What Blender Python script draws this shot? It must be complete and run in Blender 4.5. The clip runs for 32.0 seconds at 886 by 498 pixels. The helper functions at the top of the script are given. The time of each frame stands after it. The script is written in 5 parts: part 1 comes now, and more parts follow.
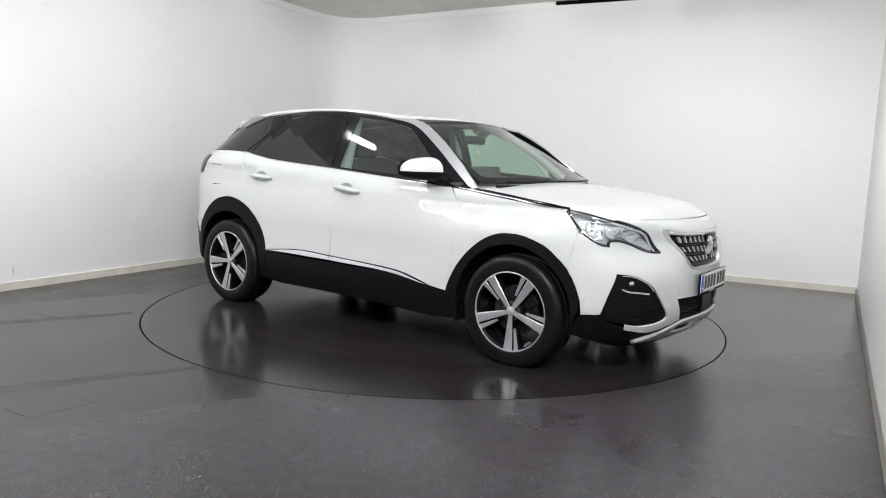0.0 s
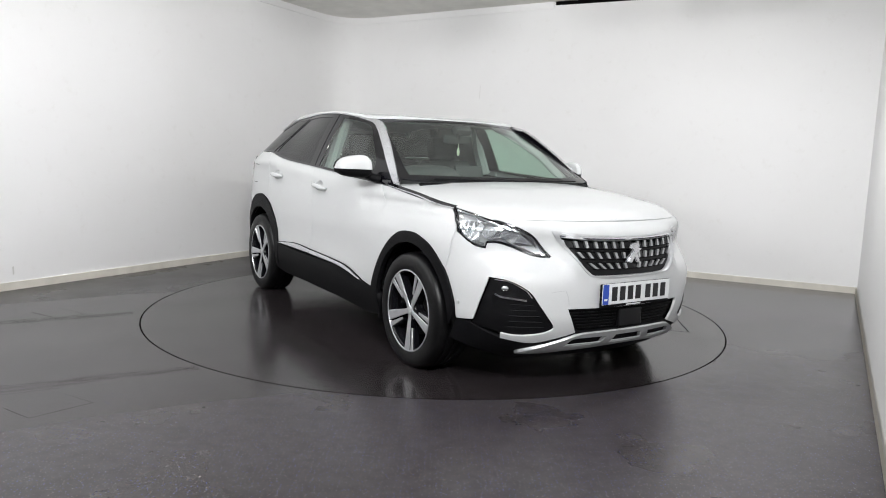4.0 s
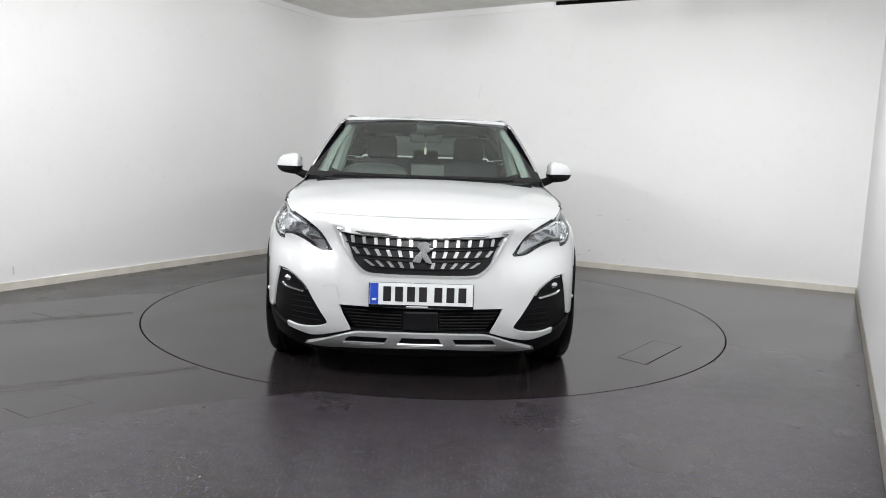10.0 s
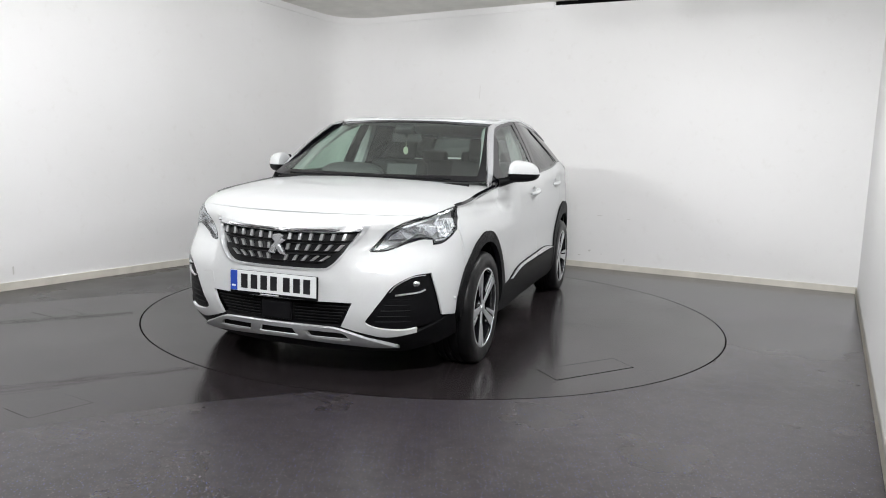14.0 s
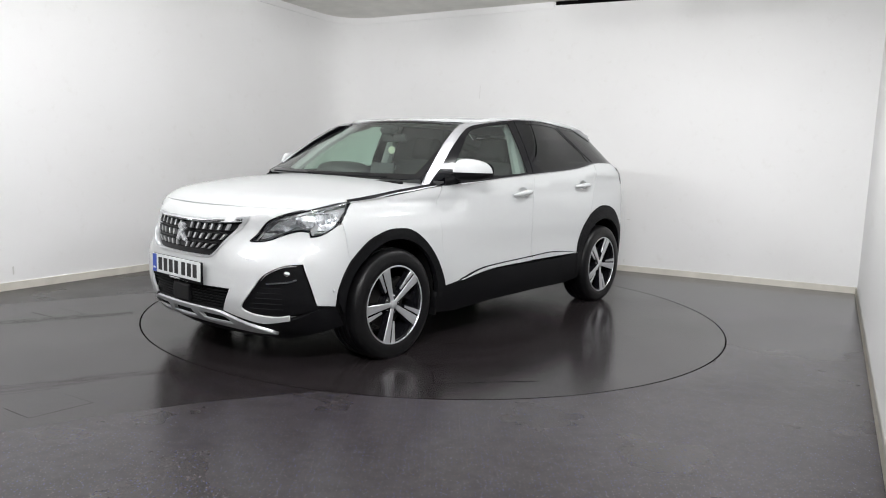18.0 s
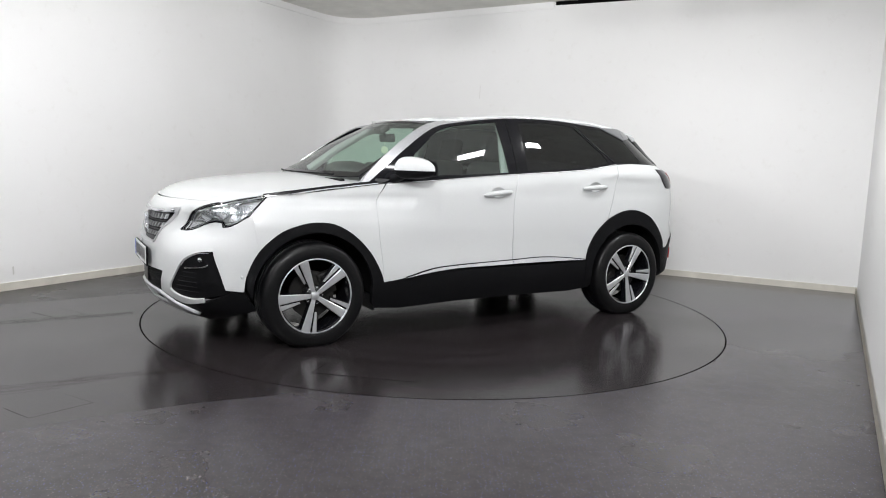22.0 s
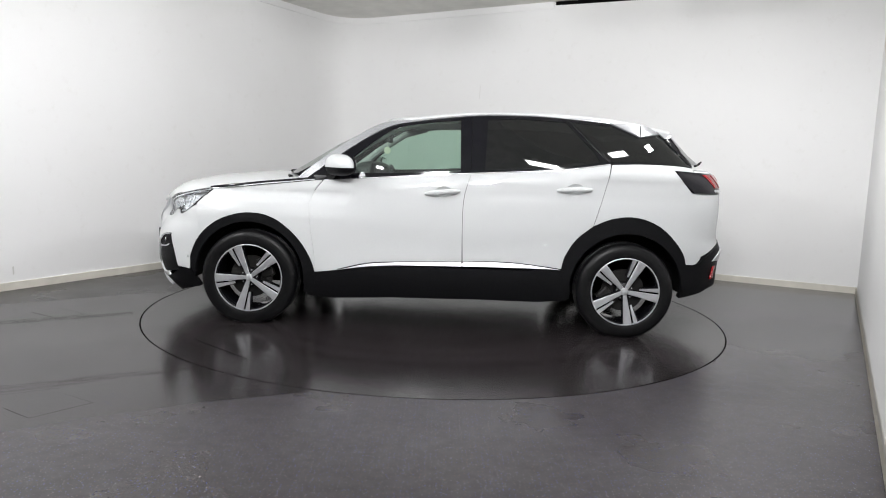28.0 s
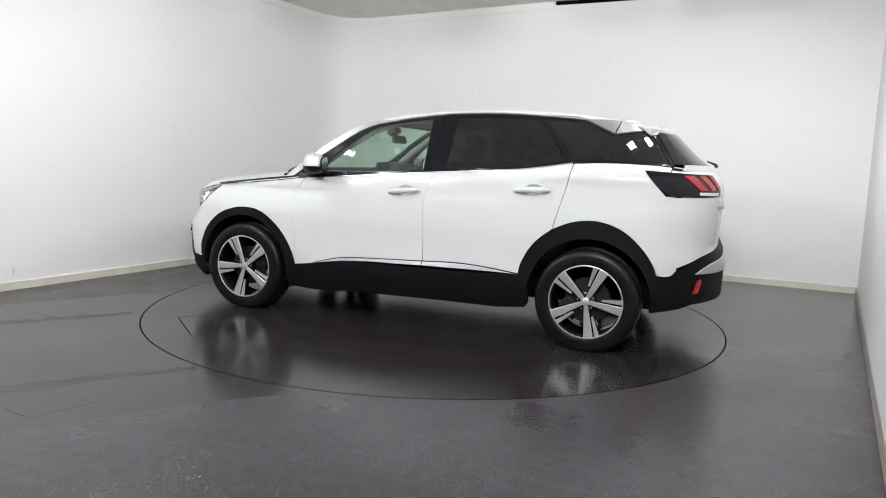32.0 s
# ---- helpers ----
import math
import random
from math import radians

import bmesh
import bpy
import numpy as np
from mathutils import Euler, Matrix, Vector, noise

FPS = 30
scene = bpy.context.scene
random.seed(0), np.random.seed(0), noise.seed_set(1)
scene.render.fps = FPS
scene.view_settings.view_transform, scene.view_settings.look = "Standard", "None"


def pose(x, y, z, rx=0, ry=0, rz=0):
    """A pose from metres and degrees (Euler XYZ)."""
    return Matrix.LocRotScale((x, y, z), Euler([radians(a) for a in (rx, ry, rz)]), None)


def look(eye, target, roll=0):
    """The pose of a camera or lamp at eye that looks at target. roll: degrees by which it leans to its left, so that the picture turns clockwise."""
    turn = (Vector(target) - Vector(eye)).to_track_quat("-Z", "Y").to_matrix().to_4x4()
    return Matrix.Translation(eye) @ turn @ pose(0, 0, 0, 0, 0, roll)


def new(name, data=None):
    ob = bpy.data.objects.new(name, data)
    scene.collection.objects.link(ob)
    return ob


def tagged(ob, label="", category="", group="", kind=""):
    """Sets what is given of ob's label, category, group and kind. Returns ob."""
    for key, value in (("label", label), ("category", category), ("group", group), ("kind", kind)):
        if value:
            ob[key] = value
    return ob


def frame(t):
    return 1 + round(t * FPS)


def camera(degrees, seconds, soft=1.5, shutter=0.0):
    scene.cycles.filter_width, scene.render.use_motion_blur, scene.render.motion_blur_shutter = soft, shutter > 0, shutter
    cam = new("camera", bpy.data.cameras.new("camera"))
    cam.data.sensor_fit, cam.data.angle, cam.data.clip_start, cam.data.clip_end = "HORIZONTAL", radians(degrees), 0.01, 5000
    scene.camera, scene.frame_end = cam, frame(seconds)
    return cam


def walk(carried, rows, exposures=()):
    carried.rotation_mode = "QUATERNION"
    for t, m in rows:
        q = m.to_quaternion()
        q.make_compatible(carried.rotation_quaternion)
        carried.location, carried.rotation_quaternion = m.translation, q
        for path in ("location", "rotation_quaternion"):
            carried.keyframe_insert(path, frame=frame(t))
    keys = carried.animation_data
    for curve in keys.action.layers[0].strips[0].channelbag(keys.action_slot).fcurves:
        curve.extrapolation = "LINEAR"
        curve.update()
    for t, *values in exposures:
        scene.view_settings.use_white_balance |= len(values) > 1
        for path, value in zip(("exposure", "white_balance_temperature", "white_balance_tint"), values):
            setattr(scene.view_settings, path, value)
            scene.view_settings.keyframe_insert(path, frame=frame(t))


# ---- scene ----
# The car's frame: x forward, y to its left, z up, its origin on the floor between the wheels.
# The turntable's centre is the world's origin.
cam = camera(64.27, 32.0, 1.0)
EYE = Vector((0.0, -5.7201, 1.2248))
AIM = EYE + Vector((math.sin(radians(.5065)) * math.cos(radians(7.3474)), math.cos(radians(.5065)) * math.cos(radians(7.3474)), -math.sin(radians(7.3474))))
walk(cam, [(0.0, look(EYE, AIM, 1.979)), (32.0, look(EYE, AIM, 1.979))], exposures=[(0.0, 0.20), (32.0, 0.20)])

# ---- light ----
world = bpy.data.worlds.new("world")
scene.world = world
world.use_nodes = True
world.node_tree.nodes["Background"].inputs[0].default_value = (.8, .9, 1, 1)
world.node_tree.nodes["Background"].inputs[1].default_value = .02
CEILING = 3.08
# x, y, tilt from straight down, the point aimed at, watts, length and width of the diffuser
LAMPS = [
    (2.35, -.50, 12, (0, 1.2), 30, .28, .11), (1.65, -1.10, 30, (0, 1.2), 5, .28, .11), (.90, -1.90, 30, (0, 1.2), 5, .28, .11), (-.30, -2.55, 30, (0, 1.2), 5, .28, .11),
    (-1.00, -2.10, 30, (0, 1.2), 5, .28, .11), (-2.40, -1.90, 30, (0, 1.2), 5, .28, .11), (-2.30, -.65, 45, (0, 1.2), 11, .28, .11),
    (-3.60, -2.60, 86, (-1.3, 3.4), 40, .38, .22), (-3.20, -3.60, 86, (-1.3, 3.4), 36, .38, .22), (.25, -4.90, 86, (2.5, 2.5), 66, .38, .22), (-.55, -5.40, 86, (2.5, 2.5), 54, .38, .22)]


def lamp_pose(x, y, lean, aim):
    """A floodlight under the ceiling, tipped towards the point aimed at."""
    return pose(x, y, CEILING - .22, 0, 0, math.degrees(math.atan2(aim[1] - y, aim[0] - x)) - 90) @ pose(0, 0, 0, lean, 0, 0)


def ceiling_lamp(x, y, lean, aim, watts, long, wide):
    data = bpy.data.lights.new("lamp", "AREA")
    data.shape, data.size, data.size_y, data.energy = "RECTANGLE", long, wide, watts
    data.color = (.985, .99, 1.0)
    ob = new("lamp", data)
    ob.matrix_world = lamp_pose(x, y, lean, aim)
    return ob


for row in LAMPS:
    ceiling_lamp(*row)

# ---- materials ----
def mat(name, color, rough=.5, metal=0.0, coat=0.0, spec=.5, emit=None, strength=0.0):
    m = bpy.data.materials.new(name)
    m.use_nodes = True
    b = m.node_tree.nodes["Principled BSDF"]
    b.inputs["Base Color"].default_value = (*color, 1)
    b.inputs["Roughness"].default_value = rough
    b.inputs["Metallic"].default_value = metal
    b.inputs["Coat Weight"].default_value = coat
    b.inputs["Coat Roughness"].default_value = .04
    b.inputs["Specular IOR Level"].default_value = spec
    if emit:
        b.inputs["Emission Color"].default_value = (*emit, 1)
        b.inputs["Emission Strength"].default_value = strength
    return m


def node(m, kind, **values):
    n = m.node_tree.nodes.new(kind)
    for key, value in values.items():
        n.inputs[key.replace("_", " ")].default_value = value
    return n


def link(m, a, out, b, inp):
    m.node_tree.links.new(a.outputs[out], b.inputs[inp])


def ramp(m, lo, hi, a=(0, 0, 0, 1), b=(1, 1, 1, 1)):
    n = m.node_tree.nodes.new("ShaderNodeValToRGB")
    n.color_ramp.elements[0].position, n.color_ramp.elements[1].position = lo, hi
    n.color_ramp.elements[0].color, n.color_ramp.elements[1].color = a, b
    return n


def grain(m, scale, amount, rough_swing=0.0, tint=.08, detail=6.0):
    """Two scales of mottling in the colour, a swing of the roughness and a fine bump."""
    b = m.node_tree.nodes["Principled BSDF"]
    base = tuple(b.inputs["Base Color"].default_value)
    pos = m.node_tree.nodes.new("ShaderNodeTexCoord")
    big, fine = node(m, "ShaderNodeTexNoise", Scale=scale * .12, Detail=detail), node(m, "ShaderNodeTexNoise", Scale=scale, Detail=3.0)
    link(m, pos, "Object", big, "Vector"), link(m, pos, "Object", fine, "Vector")
    r = ramp(m, .3, .7, tuple(c * (1 - tint) for c in base[:3]) + (1,), tuple(min(1, c * (1 + tint)) for c in base[:3]) + (1,))
    link(m, big, "Fac", r, "Fac"), link(m, r, "Color", b, "Base Color")
    if rough_swing:
        rr = m.node_tree.nodes.new("ShaderNodeMapRange")
        v = b.inputs["Roughness"].default_value
        rr.inputs["To Min"].default_value, rr.inputs["To Max"].default_value = max(.02, v - rough_swing), v + rough_swing
        link(m, big, "Fac", rr, "Value"), link(m, rr, "Result", b, "Roughness")
    bump = node(m, "ShaderNodeBump", Strength=amount, Distance=.002)
    link(m, fine, "Fac", bump, "Height"), link(m, bump, "Normal", b, "Normal")
    return m


def glass(name, tint, ior=1.5, rough=.0, veil=0.0):
    m = bpy.data.materials.new(name)
    m.use_nodes = True
    t = m.node_tree
    t.nodes.remove(t.nodes["Principled BSDF"])
    clear, gloss, mix = t.nodes.new("ShaderNodeBsdfTransparent"), t.nodes.new("ShaderNodeBsdfGlossy"), t.nodes.new("ShaderNodeMixShader")
    # reflectance by Schlick's rule, the same from both sides
    f0 = ((ior - 1) / (ior + 1)) ** 2
    face, power, fres = t.nodes.new("ShaderNodeLayerWeight"), t.nodes.new("ShaderNodeMath"), t.nodes.new("ShaderNodeMapRange")
    face.inputs["Blend"].default_value = .5
    power.operation, power.inputs[1].default_value = "POWER", 5.0
    fres.inputs["To Min"].default_value, fres.inputs["To Max"].default_value = 2 * f0, 1.0
    link(m, face, "Facing", power, 0), link(m, power, "Value", fres, "Value")
    clear.inputs["Color"].default_value = (*tint, 1)
    gloss.inputs["Roughness"].default_value = rough
    link(m, fres, "Result", mix, "Fac"), link(m, clear, "BSDF", mix, 1), link(m, gloss, "BSDF", mix, 2)
    # a little pale diffuse mixed in, standing in for hazy room reflections
    if veil:
        film, cover = t.nodes.new("ShaderNodeBsdfDiffuse"), t.nodes.new("ShaderNodeMixShader")
        film.inputs["Color"].default_value, cover.inputs["Fac"].default_value = (.7, .74, .72, 1), veil
        link(m, mix, "Shader", cover, 1), link(m, film, "BSDF", cover, 2)
        mix = cover
    link(m, mix, "Shader", t.nodes["Material Output"], "Surface")
    return m


PAINT = grain(mat("white_car_paint", (.565, .577, .58), .5, 0, .7, .2), 900, .004, .03, .012)
PAINT.node_tree.nodes["Principled BSDF"].inputs["Coat Roughness"].default_value = .07
CLAD = grain(mat("black_textured_plastic", (.005, .005, .0058), .5, spec=.10), 500, .35, .06, .15)
SHELL = mat("dark_cavity", (.006, .006, .006), .8, spec=.1)
GLOSSBLACK = mat("gloss_black_trim", (.005, .005, .007), .10, 0, .3, .25)
CHROME = mat("chrome", (.72, .73, .75), .09, 1)
MOULDING = mat("bright_moulding", (.66, .67, .69), .25, .75)
SATIN = grain(mat("satin_silver", (.46, .47, .48), .32, .45), 400, .05, .05, .05)
WEDGE = grain(mat("dark_silver_trim", (.24, .243, .25), .34, .5), 900, .12, .04, .10)
RUBBER = grain(mat("tyre_rubber", (.0045, .0045, .005), .36, spec=.24), 260, .25, .1, .25)
RIMBLACK = mat("rim_gloss_black", (.008, .008, .010), .12, 0, .5)
RIMFACE = grain(mat("machined_alloy", (.60, .61, .63), .30, .75), 300, .0, .04, .05)
CLEARGLASS = glass("green_tinted_glass", (.64, .79, .70), 1.5, veil=.03)
DARKGLASS = glass("privacy_glass", (.022, .023, .024), 1.43, veil=.010)
REARGLASS = glass("tinted_rear_glass", (.14, .148, .148), 1.5, veil=.012)
LENS = glass("clear_lens", (.93, .95, .96), 1.45)
REDLENS = mat("red_lens", (.30, .002, .008), .08, 0, .8, .15)
LAMPBLACK = mat("lamp_housing", (.008, .007, .010), .08, 0, .2, .2)
LAMPGREY = mat("lamp_grey_lining", (.56, .565, .575), .3, .25)
REFLECTOR = mat("lamp_reflector", (.82, .83, .85), .12, 1)
LAMPCHROME = mat("lamp_bright_lining", (.72, .73, .75), .22, .75)
GRILLEBLACK = mat("grille_black", (.006, .006, .007), .35, spec=.25)
PLASTIC = grain(mat("dark_interior_plastic", (.045, .045, .047), .55), 300, .25, .05, .15)
FABRIC = grain(mat("charcoal_seat_fabric", (.018, .018, .020), .85), 260, .08, .03, .2)
LINER = grain(mat("pale_grey_headliner", (.42, .44, .43), .8), 600, .2, .03, .06)
PLATEWHITE = mat("plate_white", (.72, .74, .74), .25)
PLATEBLUE = mat("plate_blue", (.02, .07, .42), .3)
INK = mat("plate_ink", (.01, .01, .012), .4)
PAPER = mat("air_freshener_card", (.75, .8, .62), .6)
DISC = mat("brake_disc_steel", (.022, .021, .020), .5, .6)
CHIP = mat("satin_chrome_chip", (.46, .465, .475), .28, .85)


def wall_material():
    m = mat("white_wall_paint", (.80, .80, .80), .55, spec=.3)
    b = m.node_tree.nodes["Principled BSDF"]
    pos = m.node_tree.nodes.new("ShaderNodeTexCoord")
    big, fine = node(m, "ShaderNodeTexNoise", Scale=.7, Detail=5.0), node(m, "ShaderNodeTexNoise", Scale=9.0, Detail=8.0, Roughness=.7)
    link(m, pos, "Object", big, "Vector"), link(m, pos, "Object", fine, "Vector")
    r1 = ramp(m, .3, .7, (.845, .842, .836, 1), (.885, .884, .882, 1))
    r2 = ramp(m, .30, .42, (.90, .89, .87, 1), (1, 1, 1, 1))
    mul = m.node_tree.nodes.new("ShaderNodeMixRGB")
    mul.blend_type = "MULTIPLY"
    mul.inputs["Fac"].default_value = .35
    link(m, big, "Fac", r1, "Fac"), link(m, fine, "Fac", r2, "Fac")
    link(m, r1, "Color", mul, 1), link(m, r2, "Color", mul, 2), link(m, mul, "Color", b, "Base Color")
    bump = node(m, "ShaderNodeBump", Strength=.06, Distance=.01)
    link(m, fine, "Fac", bump, "Height"), link(m, bump, "Normal", b, "Normal")
    return m


def floor_material(name, smooth, worn=1.0):
    """Dark grey safety vinyl. smooth: worn glossy; otherwise rougher, with pale and blue flecks."""
    m = mat(name, (.04, .039, .04), .2, spec=.45 if smooth else .5)
    b = m.node_tree.nodes["Principled BSDF"]
    pos = m.node_tree.nodes.new("ShaderNodeTexCoord")
    big, mid = node(m, "ShaderNodeTexNoise", Scale=1.3, Detail=6.0), node(m, "ShaderNodeTexNoise", Scale=14.0, Detail=6.0, Roughness=.65)
    link(m, pos, "Object", big, "Vector"), link(m, pos, "Object", mid, "Vector")
    r = ramp(m, .3, .75, (.0200, .0170, .0180, 1), (.0295, .0250, .0266, 1)) if smooth else ramp(m, .25, .75, (.017, .0150, .0160, 1), (.062, .0545, .0585, 1))
    link(m, mid, "Fac", r, "Fac")
    rough = m.node_tree.nodes.new("ShaderNodeMapRange")
    rough.inputs["From Min"].default_value, rough.inputs["From Max"].default_value = .3, .7
    rough.inputs["To Min"].default_value, rough.inputs["To Max"].default_value = (.15 * worn, .24 * worn) if smooth else (.24, .36)
    link(m, big, "Fac", rough, "Value")
    if smooth:
        link(m, rough, "Result", b, "Roughness")
    else:
        # worn smoother towards the back of the room
        axes, fade, wear = m.node_tree.nodes.new("ShaderNodeSeparateXYZ"), m.node_tree.nodes.new("ShaderNodeMapRange"), m.node_tree.nodes.new("ShaderNodeMix")
        fade.inputs["From Min"].default_value, fade.inputs["From Max"].default_value = .5, -1.9
        wear.inputs[2].default_value = .2
        link(m, pos, "Object", axes, "Vector"), link(m, axes, "Y", fade, "Value"), link(m, fade, "Result", wear, 0)
        link(m, rough, "Result", wear, 3), link(m, wear, 0, b, "Roughness")
    if "turntable" in name:
        # faint rings worn by tyres on the turning deck
        far, band = m.node_tree.nodes.new("ShaderNodeVectorMath"), node(m, "ShaderNodeTexNoise", Scale=5.0, Detail=3.0)
        far.operation, band.noise_dimensions = "LENGTH", "1D"
        link(m, pos, "Object", far, 0), link(m, far, "Value", band, "W")
        rub = ramp(m, .36, .62, (.70, .68, .66, 1), (1.12, 1.12, 1.13, 1))
        rings = m.node_tree.nodes.new("ShaderNodeMixRGB")
        rings.blend_type, rings.inputs["Fac"].default_value = "MULTIPLY", .8
        link(m, band, "Fac", rub, "Fac"), link(m, r, "Color", rings, 1), link(m, rub, "Color", rings, 2)
        r = rings
    # brownish and bluish patches of dirt and wear
    patch = node(m, "ShaderNodeTexNoise", Scale=5.5, Detail=9.0, Roughness=.72)
    link(m, pos, "Object", patch, "Vector")
    tone = ramp(m, .36, .64, (.66, .61, .57, 1), (1.06, 1.05, 1.14, 1))
    color = m.node_tree.nodes.new("ShaderNodeMixRGB")
    color.blend_type, color.inputs["Fac"].default_value = "MULTIPLY", .35 if smooth else .45
    link(m, patch, "Fac", tone, "Fac"), link(m, r, "Color", color, 1), link(m, tone, "Color", color, 2)
    for scale, lo, tone in ((38.0, .10, (.25, .25, .28, 1)), (61.0, .10, (.15, .15, .16, 1)), (47.0, .13, (.085, .105, .32, 1)), (53.0, .15, (.13, .09, .065, 1))):
        cell = node(m, "ShaderNodeTexVoronoi", Scale=scale)
        cell.voronoi_dimensions = "2D"
        link(m, pos, "Object", cell, "Vector")
        dot = ramp(m, lo * .7, lo, (1, 1, 1, 1), (0, 0, 0, 1))
        pick = node(m, "ShaderNodeSeparateColor")
        some = m.node_tree.nodes.new("ShaderNodeMath")
        some.operation, some.inputs[1].default_value = "LESS_THAN", (.0 if "turntable" in name else .02) if smooth else .34
        both = m.node_tree.nodes.new("ShaderNodeMath")
        both.operation = "MULTIPLY"
        link(m, cell, "Distance", dot, "Fac"), link(m, cell, "Color", pick, "Color"), link(m, pick, "Red", some, 0)
        link(m, dot, "Color", both, 0), link(m, some, "Value", both, 1)
        mix = m.node_tree.nodes.new("ShaderNodeMixRGB")
        mix.inputs[2].default_value = tone
        link(m, both, "Value", mix, "Fac"), link(m, color, "Color", mix, 1)
        color = mix
    link(m, color, "Color", b, "Base Color")
    bump = node(m, "ShaderNodeBump", Strength=.02 if smooth else .13, Distance=.004)
    link(m, mid, "Fac", bump, "Height"), link(m, bump, "Normal", b, "Normal")
    return m


WALL = wall_material()
FLOOR = floor_material("worn_grey_vinyl", True)
BACK = floor_material("brownish_grey_vinyl", True, 1.5)
FLECK = floor_material("flecked_grey_vinyl", False)
TABLE = floor_material("turntable_grey_vinyl", True)
GAP = mat("black_gap", (.004, .004, .004), .9, spec=.05)
SKIRT = grain(mat("cream_baseboard_gloss", (.70, .67, .60), .35), 60, .1, .06, .08)
CEIL = grain(mat("grey_white_ceiling", (.80, .79, .75), .8), 40, .2, .02, .06)
DARKCEIL = grain(mat("mid_grey_ceiling", (.58, .58, .57), .85, spec=.2), 40, .2, .02, .2)
SCUFF = grain(mat("tyre_scuff", (.024, .0195, .0172), .20, spec=.43), 30, .0, .04, .3)
EMITTER = mat("led_diffuser", (.9, .9, .9), .4, emit=(1, .985, .97), strength=1.0)


# ---- building tools ----
def from_data(name, verts, faces, material, parent=None, label="", normals=None, smooth=True):
    me = bpy.data.meshes.new(name)
    me.from_pydata([tuple(v) for v in verts], [], faces)
    me.materials.append(material)
    if smooth:
        me.polygons.foreach_set("use_smooth", [True] * len(me.polygons))
    if normals is not None:
        me.normals_split_custom_set_from_vertices([tuple(n) for n in normals])
    me.update()
    ob = new(name, me)
    if parent is not None:
        ob.parent = parent
    return tagged(ob, label)


def part(name, bm, material, parent=None, label="", smooth=False):
    """Links a bmesh as one mesh object under a thing or under a part."""
    me = bpy.data.meshes.new(name)
    bm.to_mesh(me)
    bm.free()
    me.materials.append(material)
    if smooth:
        me.polygons.foreach_set("use_smooth", [True] * len(me.polygons))
        me.set_sharp_from_angle(angle=radians(38))
    ob = new(name, me)
    if parent is not None:
        ob.parent = parent
    return tagged(ob, label)


def box(bm, size, at=(0, 0, 0), bevel=0.0, turn=(0, 0, 0), segments=2):
    """Adds a bevelled box to bm."""
    tmp = bmesh.new()
    bmesh.ops.create_cube(tmp, size=1)
    bmesh.ops.scale(tmp, vec=size, verts=tmp.verts)
    if bevel:
        bmesh.ops.bevel(tmp, geom=tmp.edges[:], offset=bevel, segments=segments, profile=.6, affect="EDGES")
    bmesh.ops.transform(tmp, matrix=pose(*at, *turn), verts=tmp.verts)
    join(bm, tmp)


def join(bm, tmp):
    me = bpy.data.meshes.new("joined")
    tmp.to_mesh(me)
    tmp.free()
    bm.from_mesh(me)
    bpy.data.meshes.remove(me)


def ball(bm, size, at=(0, 0, 0), turn=(0, 0, 0), power=1.0, u=20, v=12):
    """Adds an ellipsoid; power below 1 makes it boxier."""
    tmp = bmesh.new()
    bmesh.ops.create_uvsphere(tmp, u_segments=u, v_segments=v, radius=1)
    for vert in tmp.verts:
        c = [math.copysign(abs(k) ** power, k) for k in vert.co]
        vert.co = (c[0] * size[0], c[1] * size[1], c[2] * size[2])
    bmesh.ops.transform(tmp, matrix=pose(*at, *turn), verts=tmp.verts)
    join(bm, tmp)


def lathe(bm, profile, segments=64, closed=False):
    """Turns (radius, y) points about the y axis."""
    rings = []
    for i in range(segments):
        a = 2 * math.pi * i / segments
        rings.append([bm.verts.new((r * math.cos(a), y, r * math.sin(a))) for r, y in profile])
    n = len(profile)
    for i in range(segments):
        a, b = rings[i], rings[(i + 1) % segments]
        for k in range(n if closed else n - 1):
            bm.faces.new((a[k], b[k], b[(k + 1) % n], a[(k + 1) % n]))


def tube(bm, points, radius, sides=8, closed=False):
    pts = [Vector(q) for q in points]
    rings = []
    for i, q in enumerate(pts):
        a, b = pts[max(0, i - 1)], pts[min(len(pts) - 1, i + 1)]
        if closed:
            a, b = pts[i - 1], pts[(i + 1) % len(pts)]
        d = (b - a).normalized()
        u = d.orthogonal().normalized() if abs(d.z) > .9 else d.cross(Vector((0, 0, 1))).normalized()
        w = d.cross(u)
        r = radius[i] if isinstance(radius, (list, tuple)) else radius
        rings.append([bm.verts.new(q + (u * math.cos(2 * math.pi * k / sides) + w * math.sin(2 * math.pi * k / sides)) * r) for k in range(sides)])
    for i in range(len(rings) if closed else len(rings) - 1):
        a, b = rings[i], rings[(i + 1) % len(rings)]
        for k in range(sides):
            bm.faces.new((a[k], a[(k + 1) % sides], b[(k + 1) % sides], b[k]))
    if not closed:
        bm.faces.new(rings[0][::-1]), bm.faces.new(rings[-1])


def plate(bm, points, depth):
    """Adds a flat plate: a polygon of (x, y, z) points, made thick along depth."""
    d = Vector(depth)
    front = [bm.verts.new(q) for q in points]
    back = [bm.verts.new(Vector(q) + d) for q in points]
    bm.faces.new(front), bm.faces.new(back[::-1])
    for i in range(len(points)):
        k = (i + 1) % len(points)
        bm.faces.new((front[k], front[i], back[i], back[k]))
    bmesh.ops.recalc_face_normals(bm, faces=bm.faces)

